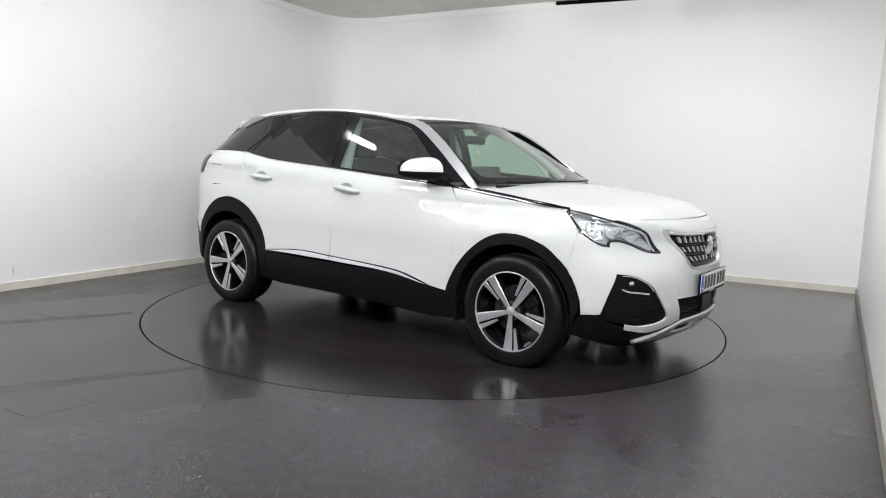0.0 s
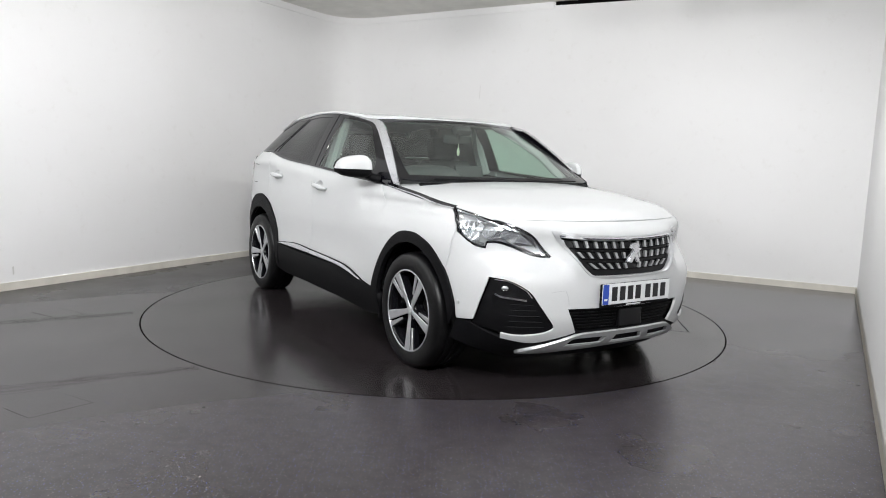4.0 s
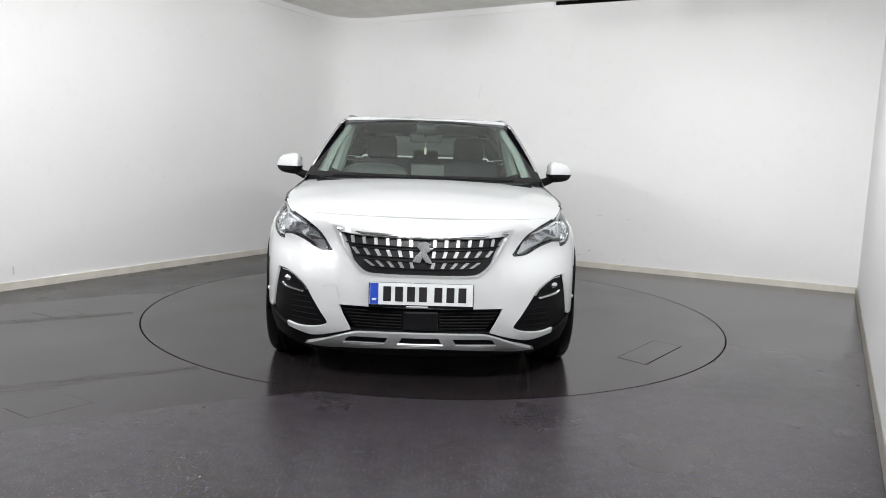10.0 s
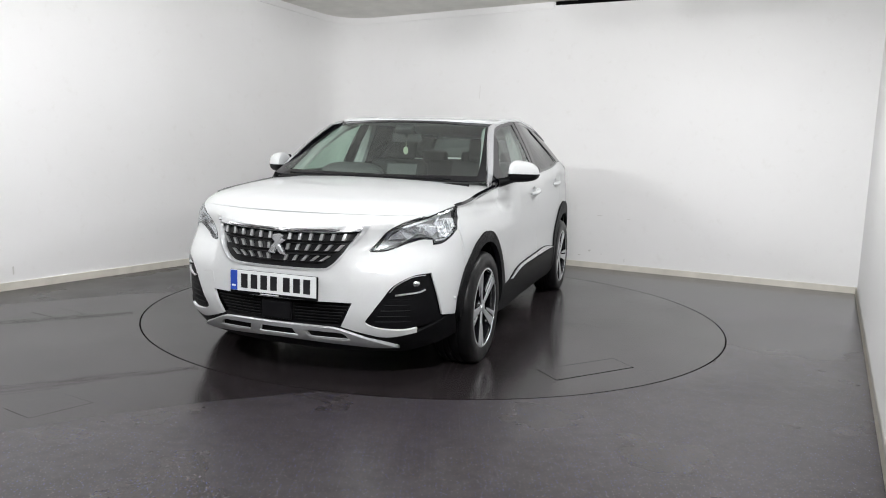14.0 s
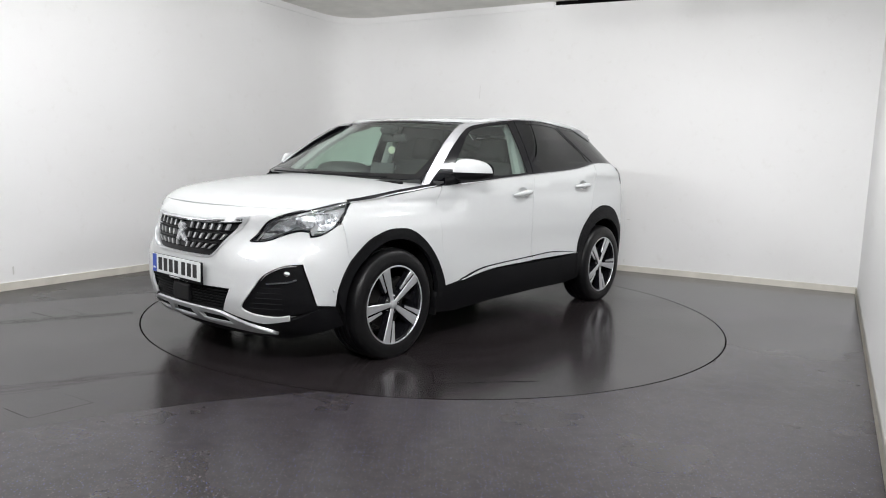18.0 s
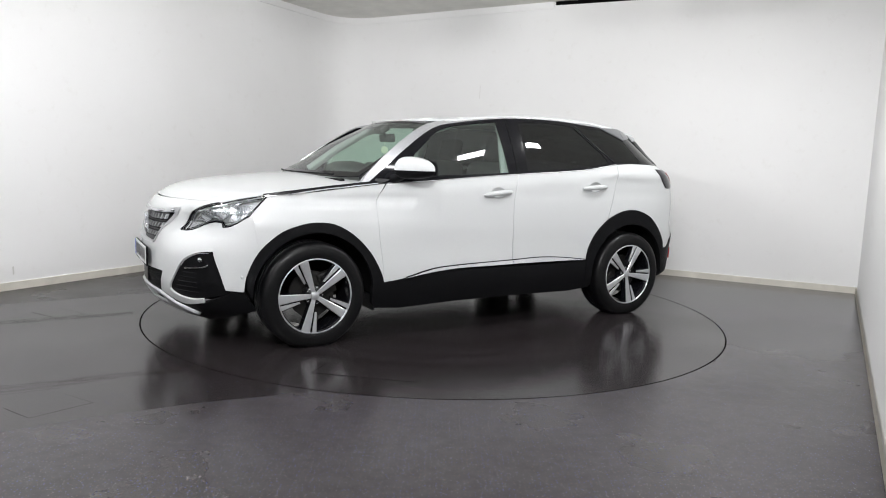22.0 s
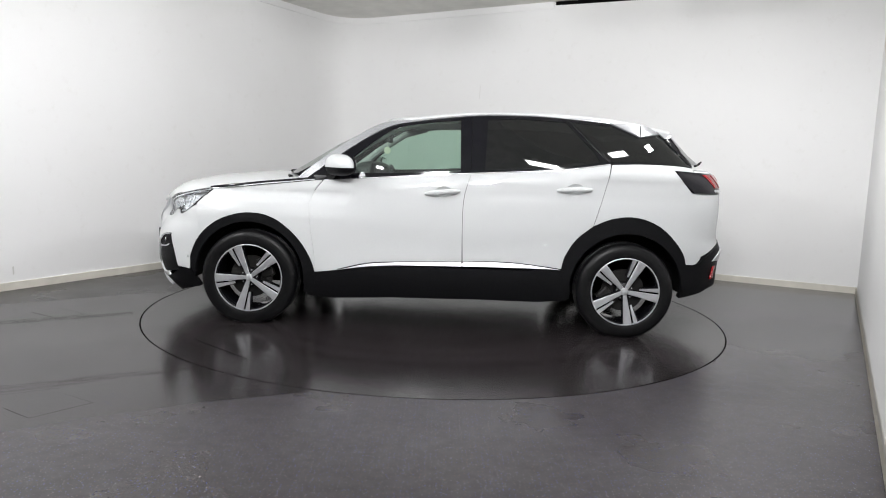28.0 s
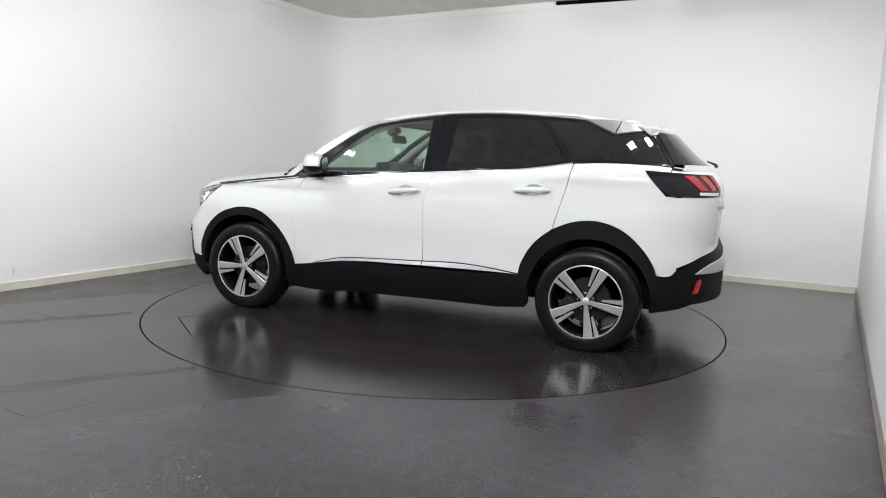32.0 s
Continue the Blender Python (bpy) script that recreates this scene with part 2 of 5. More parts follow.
# ---- the room ----
CORNER = Vector((-1.349, 4.106, 0))          # where the two far walls meet
ALONG = Vector((4.283, 1.318, 0)) - CORNER   # the back wall's run
WIDTH = ALONG.length
U = ALONG.normalized()
V = Vector((-.4886, -.8725, 0))              # the side walls' run, towards the camera
DEPTH = 9.7
BEND = .55                                   # where the rounded corner begins on either wall


def run_mesh(name, line, low, high, inner, outer, material, label, kind="structure", parent=None):
    """A slab that follows a line in plan: from inner to outer metres on its left hand side, low to high."""
    pts = [Vector(q) for q in line]
    verts, faces = [], []
    for i, q in enumerate(pts):
        a, b = pts[max(0, i - 1)], pts[min(len(pts) - 1, i + 1)]
        n = Vector((0, 0, 1)).cross((b - a).normalized())
        for off in (inner, outer):
            for z in (low(q) if callable(low) else low, high):
                verts.append((q.x + n.x * off, q.y + n.y * off, z))
    for i in range(len(pts) - 1):
        a, b = 4 * i, 4 * i + 4
        faces += [(a, a + 1, b + 1, b), (a + 2, b + 2, b + 3, a + 3), (a + 1, a + 3, b + 3, b + 1), (a, b, b + 2, a + 2)]
    e = 4 * (len(pts) - 1)
    faces += [(0, 2, 3, 1), (e, e + 1, e + 3, e + 2)]
    ob = from_data(name, verts, faces, material, parent, smooth=False)
    bm = bmesh.new()
    bm.from_mesh(ob.data)
    bmesh.ops.recalc_face_normals(bm, faces=bm.faces)
    bm.to_mesh(ob.data)
    bm.free()
    ob.data.polygons.foreach_set("use_smooth", [True] * len(ob.data.polygons))
    ob.data.set_sharp_from_angle(angle=radians(30))
    return tagged(ob, label, kind=kind)


def bend_line(n=14):
    """The rounded corner in plan, from the left wall to the back wall."""
    a, b = CORNER + V * BEND, CORNER + U * BEND
    return [a * (1 - t) ** 2 + CORNER * 2 * t * (1 - t) + b * t * t for t in (i / n for i in range(n + 1))]


LEFT_END, RIGHT_BACK = CORNER + V * DEPTH, CORNER + ALONG
RIGHT_END = RIGHT_BACK + V * DEPTH
TOP = 3.3
bend = bend_line()
run_mesh("wall_left", [LEFT_END, bend[0]], 0, TOP, 0, .12, WALL, "smooth white painted studio side wall")
run_mesh("wall_corner", bend, 0, TOP, 0, .12, WALL, "rounded white painted corner between two walls")
run_mesh("wall_back", [bend[-1], RIGHT_BACK + U * .12], 0, TOP, 0, .12, WALL, "smooth white painted studio back wall")
run_mesh("wall_right", [RIGHT_BACK, RIGHT_END], 0, TOP, 0, .12, WALL, "white painted studio side wall beside the camera")
run_mesh("wall_front", [RIGHT_END + U * .12, LEFT_END - U * .12], 0, TOP, 0, .12, WALL, "plain white wall behind the camera")
for name, line in (("baseboard", [LEFT_END, *bend, RIGHT_BACK]), ("baseboard", [RIGHT_BACK - U * .016, RIGHT_END - U * .016])):
    run_mesh(name, line, 0, .066, -.016 if line[0] == LEFT_END else 0, 0, SKIRT, "low cream gloss-painted wooden baseboard, slightly scuffed")


def ceiling_z(q):
    """Height of the pale ceiling, which falls a little towards the side wall."""
    d = Vector((q[0], q[1], 0)) - CORNER
    return 3.015 + .021 * d.dot(U) + .004 * d.dot(V)


run_mesh("trim", [CORNER + V * 3.9, *bend, CORNER + U * 2.93], lambda q: ceiling_z(q) - .078, CEILING, -.014, 0, WALL, "white strip along the top of the wall")
run_mesh("ceiling_gap", [CORNER + U * 2.95, RIGHT_BACK], 3.035, CEILING, -.004, 0, GAP, "dark gap between the wall and the ceiling")
PALE = 4.0   # how far the pale part of the ceiling reaches from the back wall


def ceiling_slab(name, near, far, material, label, height):
    c = [CORNER - U * .12 + V * near, RIGHT_BACK + U * .12 + V * near, RIGHT_BACK + U * .12 + V * far, CORNER - U * .12 + V * far]
    slab = from_data(name, [(*q.xy, height(q)) for q in c] + [(*q.xy, CEILING + .12) for q in c],
                     [(0, 1, 2, 3), (4, 7, 6, 5), (0, 4, 5, 1), (1, 5, 6, 2), (2, 6, 7, 3), (3, 7, 4, 0)], material, smooth=False)
    return tagged(slab, label, kind="structure")


ceiling_slab("ceiling", -.12, PALE, CEIL, "pale grey studio ceiling along the back wall", ceiling_z)
ceiling_slab("ceiling_front", PALE, DEPTH + .12, DARKCEIL, "grey-painted studio ceiling", lambda q: CEILING)

RADIUS = 2.235
RIM = 2.245


def floor_sheet(name, outline, material, label):
    """A floor sheet with its own thickness; outline in plan."""
    n = len(outline)
    verts = [(q[0], q[1], 0) for q in outline] + [(q[0], q[1], -.06) for q in outline]
    from mathutils.geometry import delaunay_2d_cdt
    out = delaunay_2d_cdt([Vector(q[:2]) for q in outline], [], [list(range(n))], 1, 1e-5)
    top = [tuple(f) for f in out[2]]
    verts = [(v.x, v.y, 0) for v in out[0]] + [(v.x, v.y, -.06) for v in out[0]]
    edges = {}
    for f in top:
        for i in range(len(f)):
            e = (f[i], f[(i + 1) % len(f)])
            edges[e] = 1
    m = len(out[0])
    side = [(a, b, b + m, a + m) for a, b in edges if (b, a) not in edges]
    ob = from_data(name, verts, top + side, material, smooth=False)
    bm = bmesh.new()
    bm.from_mesh(ob.data)
    for f in bm.faces:
        if abs(f.normal.z) > .5 and f.normal.z < 0:
            f.normal_flip()
    bm.to_mesh(ob.data)
    bm.free()
    return tagged(ob, label, kind="structure")


def ring(r, a, b, n):
    return [(r * math.cos(radians(a + (b - a) * i / n)), r * math.sin(radians(a + (b - a) * i / n))) for i in range(n + 1)]


# The smooth sheet lies round the turntable; the flecked one in front of it. They meet along a seam and at the turntable's rim.
seam_l, seam_r = -105.0, 78.0
left_out = [(q.x, q.y) for q in (LEFT_END - U * .1, CORNER - U * .1 - V * .1, RIGHT_BACK + U * .1 - V * .1, RIGHT_END + U * .1)]
seam_left = [(-5.5, -4.98), (-1.84, -2.83), (-1.57, -2.64), (-1.12, -2.39)]
cross = [(-4.30, -1.17), (-3.311, -.433), (-2.569, .121)]   # a seam across the smooth sheet, from the side wall to the turntable
ring_cross = 172.5
smooth_outline = [seam_left[0], left_out[0], *cross, *ring(RIM, ring_cross, seam_l + 360, 60), *seam_left[::-1]]
wall_seam = tuple((CORNER + U * 2.2 - V * .1).xy)
back_outline = [cross[0], left_out[1], wall_seam, *ring(RIM, seam_r, ring_cross, 110), *cross[:0:-1]]
fleck_outline = [(q[0], q[1]) for q in seam_left] + ring(RIM, seam_l, seam_r, 110) + [wall_seam, left_out[2], left_out[3]]
floor_sheet("floor", smooth_outline, FLOOR, "worn glossy dark grey vinyl floor with tyre marks")
floor_sheet("floor_back", back_outline, BACK, "dull brownish grey vinyl floor along the walls")
floor_sheet("floor_front", fleck_outline, FLECK, "dark grey safety vinyl floor with pale and blue flecks")
pit = bmesh.new()
bmesh.ops.create_cone(pit, cap_ends=True, segments=96, radius1=RIM + .02, radius2=RIM + .02, depth=.02)
bmesh.ops.translate(pit, verts=pit.verts, vec=(0, 0, -.075))
tagged(part("turntable_pit", pit, GAP), "black pit under the turntable's rim", kind="structure")


def inlay(name, start, end, width, material, parent=None, label="", z=.0015):
    """A thin raised line on the floor: the joint along one side of a cover."""
    bm = bmesh.new()
    q, r = Vector((*start, 0)), Vector((*end, 0))
    d = (r - q).normalized()
    n = Vector((-d.y, d.x, 0)) * width / 2
    plate(bm, [(*v.xy, z) for v in (q - n, r - n, r + n, q + n)], (0, 0, -z - .002))
    return part(name, bm, material, parent, label)


# covers let into the floor
from_floor = [((-2.955, -.632), (-2.835, -.475), (-2.56, -.64), (-2.70, -.78)), ((-1.985, -2.55), (-1.82, -2.33), (-1.63, -2.44), (-1.81, -2.66))]
for quad in from_floor:
    cover = bmesh.new()
    plate(cover, [(*q, .0006) for q in quad], (0, 0, -.004))
    hatch = tagged(part("floor_cover", cover, FLOOR), "flush square cover let into the grey vinyl floor", "floor cover", "covers in the floor")
    for a, b in ((1, 2), (3, 0)):
        inlay("joint", quad[a], quad[b], .0035, SCUFF, hatch, "fine joint beside the cover", .0010)

# tyre scuffs left by cars driven on and off
def scuff(start, end, width, seed):
    rnd = random.Random(seed)
    a, b = Vector((*start, 0)), Vector((*end, 0))
    d = (b - a).normalized()
    n = Vector((-d.y, d.x, 0))
    bm = bmesh.new()
    length = (b - a).length
    for k in range(64):
        off = rnd.gauss(0, width * .6)
        s, run = rnd.uniform(-.1, length * .9), rnd.uniform(.15, .7)
        w = rnd.uniform(.0010, .0032)
        e = min(s + run, length)
        q = [a + d * s + n * off, a + d * (s + e) / 2 + n * (off + w), a + d * e + n * off, a + d * (s + e) / 2 + n * (off - w)]
        plate(bm, [(*v.xy, .00012 + k * .000003) for v in q], (0, 0, -.001))
    return tagged(part("tyre_scuff", bm, SCUFF), "dark streaky tyre scuff on the grey floor", kind="stuff")


scuff((-2.6, -2.55), (-1.33, -1.83), .05, 1)
scuff((-3.3, -1.18), (-2.25, -.55), .05, 2)
mark = bmesh.new()
plate(mark, [(2.25, -1.06, .0002), (2.36, -1.09, .0002), (2.44, -1.04, .0002), (2.34, -1.02, .0002)], (0, 0, -.001))
tagged(part("floor_scuff", mark, mat("pale_scuff", (.11, .11, .11), .4)), "pale scuff mark on the grey vinyl floor", kind="stuff")

# small scuffs low on the walls; the last row is a high joint line
SMUDGE = mat("grey_wall_mark", (.66, .65, .63), .6)
rnd = random.Random(5)
for u, z, w, h in ((3.62, .62, .07, .006), (3.95, .60, .05, .008), (3.52, .20, .03, .02), (3.66, .17, .012, .012), (3.93, .12, .008, .06), (3.40, .14, .04, .012), (2.03, 2.05, .006, .16)):
    bm = bmesh.new()
    c = CORNER + U * u
    inward = Vector((U.y, -U.x, 0))
    q = [c + inward * .0015 + U * (w * k * rnd.uniform(.7, 1) / 2) + Vector((0, 0, z + h * m * rnd.uniform(.6, 1) / 2)) for k, m in ((-1, -1), (0, -1.2), (1, -.6), (.9, 1), (-.2, 1.1), (-1, .7))]
    plate(bm, q, inward * -.001)
    tagged(part("wall_mark", bm, SMUDGE), "faint grey scuff or joint line on the white wall", kind="stuff")
bm = bmesh.new()
c = CORNER + V * 4.52
inward = Vector((-V.y, V.x, 0))
plate(bm, [c + inward * .0015 + V * a + Vector((0, 0, z)) for a, z in ((-.006, .13), (.006, .125), (.008, .19), (-.004, .20))], inward * -.001)
tagged(part("wall_mark", bm, SMUDGE), "faint grey scuff or joint line on the white wall", kind="stuff")

# lamps' housings on the ceiling
for lx, ly, lean, aim, watts, long, wide in LAMPS:
    fixture = tagged(new("ceiling_light"), "rectangular white floodlight on a ceiling bracket, switched on", "ceiling light", "ceiling lights of the studio")
    fixture.matrix_world = lamp_pose(lx, ly, lean, aim)
    bm = bmesh.new()
    box(bm, (long + .05, wide + .05, .035), (0, 0, .022), .004)
    part("housing", bm, PLATEWHITE, fixture)
    bm = bmesh.new()
    box(bm, (long + .02, wide + .02, .006), (0, 0, .0045), .002)
    part("diffuser", bm, EMITTER, fixture, "glowing white diffuser")
    bm = bmesh.new()
    up = lamp_pose(lx, ly, lean, aim).inverted() @ Vector((lx, ly, CEILING))
    tube(bm, [(0, 0, .03), up], .012, 8)
    part("bracket", bm, PLATEWHITE, fixture, "short ceiling bracket")

# ---- the turntable ----
turntable = tagged(new("turntable"), "round grey vinyl-covered turntable set flush in the floor", "turntable")
bm = bmesh.new()
bmesh.ops.create_cone(bm, cap_ends=True, segments=160, radius1=RADIUS, radius2=RADIUS, depth=.05)
bmesh.ops.translate(bm, verts=bm.verts, vec=(0, 0, -.025))
part("deck", bm, TABLE, turntable)
HATCH = [(1.367, 1.148), (1.515, 1.286), (1.056, 1.672), (.908, 1.534)]
bm = bmesh.new()
plate(bm, [(*q, .0004) for q in HATCH], (0, 0, -.004))
cover = part("cover", bm, TABLE, turntable, "flush rectangular access cover")
for i in range(4):
    inlay("joint", HATCH[i], HATCH[(i + 1) % 4], (.004, .007, .0010, .0010)[i], GAP, cover, "dark open joint", .0008)

# short tyre and shoe marks on the deck
rnd = random.Random(8)
for x, y, length, turn in ((-.23, .83, .20, 113), (0.0, 1.425, .14, 178), (.75, .815, .12, 142), (-.27, -1.02, .20, 22), (1.2, .2, .12, 60)):
    bm = bmesh.new()
    along = pose(x, y, 0, 0, 0, turn)
    q = [along @ Vector((length * a / 2, .011 * b * rnd.uniform(.5, 1), .0008)) for a, b in ((-1, 0), (-.5, -1), (.2, -.8), (1, -.1), (.4, 1), (-.4, .7))]
    plate(bm, q, (0, 0, -.0006))
    part("shoe_mark", bm, SCUFF, turntable, "short dark scuff mark")


# ---- car surfaces ----
def keyed(keys):
    """A smooth curve through (x, value) keys."""
    ks = sorted(keys)
    xs, ys = np.array([k[0] for k in ks]), np.array([k[1] for k in ks])
    d = np.diff(ys) / np.diff(xs)
    m = np.concatenate([[d[0]], [0 if a * b <= 0 else 2 * a * b / (a + b) for a, b in zip(d[:-1], d[1:])], [d[-1]]])

    def at(x):
        if x <= xs[0]:
            return ys[0] + m[0] * (x - xs[0])
        if x >= xs[-1]:
            return ys[-1] + m[-1] * (x - xs[-1])
        i = int(np.searchsorted(xs, x, side="right")) - 1
        h = xs[i + 1] - xs[i]
        s = (x - xs[i]) / h
        return (2*s**3 - 3*s*s + 1)*ys[i] + (s**3 - 2*s*s + s)*h*m[i] + (3*s*s - 2*s**3)*ys[i + 1] + (s**3 - s*s)*h*m[i + 1]
    return at


nose_x = keyed([(.16, 2.06), (.25, 2.17), (.33, 2.215), (.42, 2.235), (.55, 2.235), (.65, 2.23), (.75, 2.21), (.85, 2.175), (.9, 2.14), (.96, 2.04), (1.02, 1.9)])
tail_x = keyed([(.2, -2.08), (.3, -2.15), (.45, -2.155), (.6, -2.157), (.66, -2.135), (.72, -2.11), (.9, -2.12), (1.05, -2.125), (1.16, -2.10), (1.22, -2.035), (1.30, -1.93), (1.37, -1.86), (1.5, -1.735), (1.6, -1.65)])
belt_z = keyed([(-2.0, 1.215), (-1.75, 1.224), (-1.44, 1.232), (-1.2, 1.222), (-.88, 1.171), (-.49, 1.144), (0, 1.108), (.55, 1.063), (.9, 1.04), (1.3, 1.0), (1.6, .955), (1.9, .9)])
low_y = keyed([(.15, .84), (.25, .875), (.35, .895), (.5, .905), (.7, .9), (.85, .897), (.93, .893), (1.0, .885)])
screen_x = keyed([(1.0, 1.30), (1.09, 1.18), (1.18, 1.035), (1.30, .855), (1.415, .635), (1.50, .455), (1.54, .35)])
roof_z = keyed([(.55, 1.480), (.47, 1.498), (.3, 1.519), (.18, 1.530), (-.067, 1.550), (-.28, 1.565), (-.49, 1.575), (-.7, 1.578), (-.9, 1.574), (-1.115, 1.561), (-1.33, 1.537), (-1.54, 1.512), (-1.66, 1.492), (-1.8, 1.468)])
hood_z = keyed([(2.19, .89), (2.1, .95), (1.98, .990), (1.8, 1.028), (1.57, 1.056), (1.37, 1.075), (1.1, 1.09), (.9, 1.1)])


XF, XR = 1.25, -1.1   # where the rounding of the front and of the rear begins


def soft_step(t):
    t = min(1, max(0, t))
    return t * t * (3 - 2 * t)


def flank(x, z):
    """Half-width of the body's side before the ends round off."""
    hb = belt_z(min(max(x, XR - .3), XF))
    low = low_y(min(z, 1.0))
    dz = z - hb
    if dz > 0:
        y = .858 - .40 * dz - .25 * dz * dz
    else:
        y = .858 - dz * (.45 + 1.6 * dz) if dz > -.14 else .9
    # a soft crease under the belt and a hollow above the sill
    y -= .006 * math.exp(-((z - .60) / .10) ** 2) * min(1, max(0, (.95 - abs(x + .1)) / .25))
    y = min(y, low)
    # the upper front narrows towards the bonnet
    y -= .048 * min(1, max(0, (x - .45) / .5)) * soft_step((z - .76) / .2)
    # crease over the front arch that runs into the door, and one from the rear handle to the lamp
    y -= .011 * min(1, max(0, (x - .55) / .4)) * soft_step((z - (.905 - .02 * max(0, x - 1.2))) / .018) * (1 - soft_step((z - .955) / .03))
    return y - .008 * min(1, max(0, (-.75 - x) / .4)) * soft_step((z - 1.012) / .016) * (1 - soft_step((z - 1.09) / .05))


tail_n = keyed([(.3, 2.8), (.5, 3.0), (.75, 3.8), (1.05, 3.4), (1.15, 2.6), (1.24, 2.0), (1.5, 2.0)])   # how square the rear corners are


def side_y(x, z):
    """Half-width of the body at x along and z up."""
    y = flank(x, z)
    if x > XF:
        y *= max(0.0, 1 - ((x - XF) / (max(nose_x(z), x + .001) - XF)) ** 4) ** .5
    if x < XR:
        y *= max(0.0, 1 - ((XR - x) / (XR - min(tail_x(z), x - .001))) ** 4) ** (1 / tail_n(z))
    # the cabin narrows towards the windscreen and towards the rear
    rise = min(1.08, max(0, (z - 1.13) / .36) ** 1.25)
    return y - (.034 * soft_step((x + .45) / .95) + .128 * soft_step((-.2 - x) / 1.3)) * rise


def hollow(y, z):
    """How far the headlamps lie behind the rounded front."""
    y = abs(y)
    return .094 * math.exp(-((z - .755) / .1) ** 2 - ((y - .61) / (.25 if y < .61 else .28)) ** 2) * soft_step((y - .36) / .1)


def nose_round(y, z):
    return XF + (nose_x(z) - XF) * max(.02, 1 - (y / flank(XF, z)) ** 2) ** .25


def nose(y, z):
    """How far forward the front reaches at y across and z up."""
    return nose_round(y, z) - hollow(y, z)


def rear(y, z):
    return XR + (tail_x(z) - XR) * max(.02, 1 - abs(y / flank(XR, z)) ** tail_n(z)) ** .25


def around(phi, z, front=True):
    """The end of the body at the angle phi from straight ahead (or astern)."""
    f = (nose_x(z) - XF) if front else (XR - tail_x(z))
    w = flank(XF if front else XR, z)
    a, b = (math.cos(phi) / f) ** 4, (math.sin(phi) / w) ** 2
    r = math.sqrt((-b + math.sqrt(b * b + 4 * a)) / (2 * a)) if a > 1e-9 else 1 / math.sqrt(b)
    if not front:
        n, c = tail_n(z), abs(math.sin(phi)) / w
        for _ in range(8):
            r -= (a * r ** 4 + (c * r) ** n - 1) / (4 * a * r ** 3 + n * c ** n * r ** (n - 1))
    return Vector((XF + r * math.cos(phi) - hollow(r * math.sin(phi), z), r * math.sin(phi), z)) if front else Vector((XR - r * math.cos(phi), r * math.sin(phi), z))


def screen(y, z):
    return screen_x(z) - (.275 + .62 * (z - 1.085)) * y * y


def roof(x, y):
    return roof_z(x) - .010 * soft_step((.25 - x) / .5) - .004 * y * y - .30 * y ** 6


def hood(x, y):
    k = min(.9, .50 + .5 * max(0, x - .889))
    t = min(1.3, max(0, (x - (1.975 - .42 * y * y - .08 * (y / .75) ** 6)) / .15))
    return hood_z(x) - k * (.075 * (y / .8) ** 2 + .03 * abs(y / .85) ** 6) - .028 * t * t


# ---- panels on those surfaces ----
def map_side(s):
    return lambda a, b: Vector((a, s * side_y(a, b), b))


def map_wrap(s):
    return lambda a, b: (lambda q: Vector((q.x, s * q.y, q.z)))(around(a, b))


def map_tail(s):
    return lambda a, b: (lambda q: Vector((q.x, s * q.y, q.z)))(around(a, b, False))


def map_screen(s):
    return lambda a, b: Vector((screen(a, b), a, b))


def map_roof(s):
    return lambda a, b: Vector((a, b, roof(a, b)))


def map_hood(s):
    return lambda a, b: Vector((a, b, hood(a, b)))


MAPS = {"side": (map_side, (0, 1, 0)), "wrap": (map_wrap, (1, 1, 0)), "tail": (map_tail, (-1, 1, 0)), "screen": (map_screen, (1, 0, .5)), "roof": (map_roof, (0, 0, 1)), "hood": (map_hood, (0, 0, 1))}


def to_wrap(pts):
    """Front outline points to (angle, z): a first number over 1 is x on the side, under 1 it is y on the front."""
    out = []
    for q in pts:
        a, z = q[0], q[1]
        phi = math.atan2(side_y(a, z), a - XF) if a > 1 else math.atan2(a, nose_round(a, z) - XF)
        out.append((phi, z, *q[2:]))
    return out


def to_tail(pts):
    """The same for the rear: a first number under -1 is x on the side, else it is y on the rear."""
    out = []
    for q in pts:
        a, z = q[0], q[1]
        phi = math.atan2(side_y(a, z), XR - a) if a < -1 else math.atan2(a, XR - rear(a, z))
        out.append((phi, z, *q[2:]))
    return out


def smooth_loop(pts, n=5):
    """A closed outline: rounded through its points, sharp at those that carry a third number."""
    out, k = [], len(pts)
    P = [Vector(q[:2]) for q in pts]
    sharp = [len(q) > 2 for q in pts]
    for i in range(k):
        a, b, c, d = P[i - 1], P[i], P[(i + 1) % k], P[(i + 2) % k]
        j = (i + 1) % k
        l1, l0, l2 = (c - b).length, (b - a).length, (d - c).length
        m0 = (c - b) if sharp[i] else ((c - a) / max(1e-6, l0 + l1)) * l1
        m1 = (c - b) if sharp[j] else ((d - b) / max(1e-6, l1 + l2)) * l1
        steps = 1 if sharp[i] and sharp[j] and l1 < .02 else n
        for t in (s / steps for s in range(steps)):
            out.append(b * (2*t**3 - 3*t*t + 1) + m0 * (t**3 - 2*t*t + t) + c * (3*t*t - 2*t**3) + m1 * (t**3 - t*t))
    return out


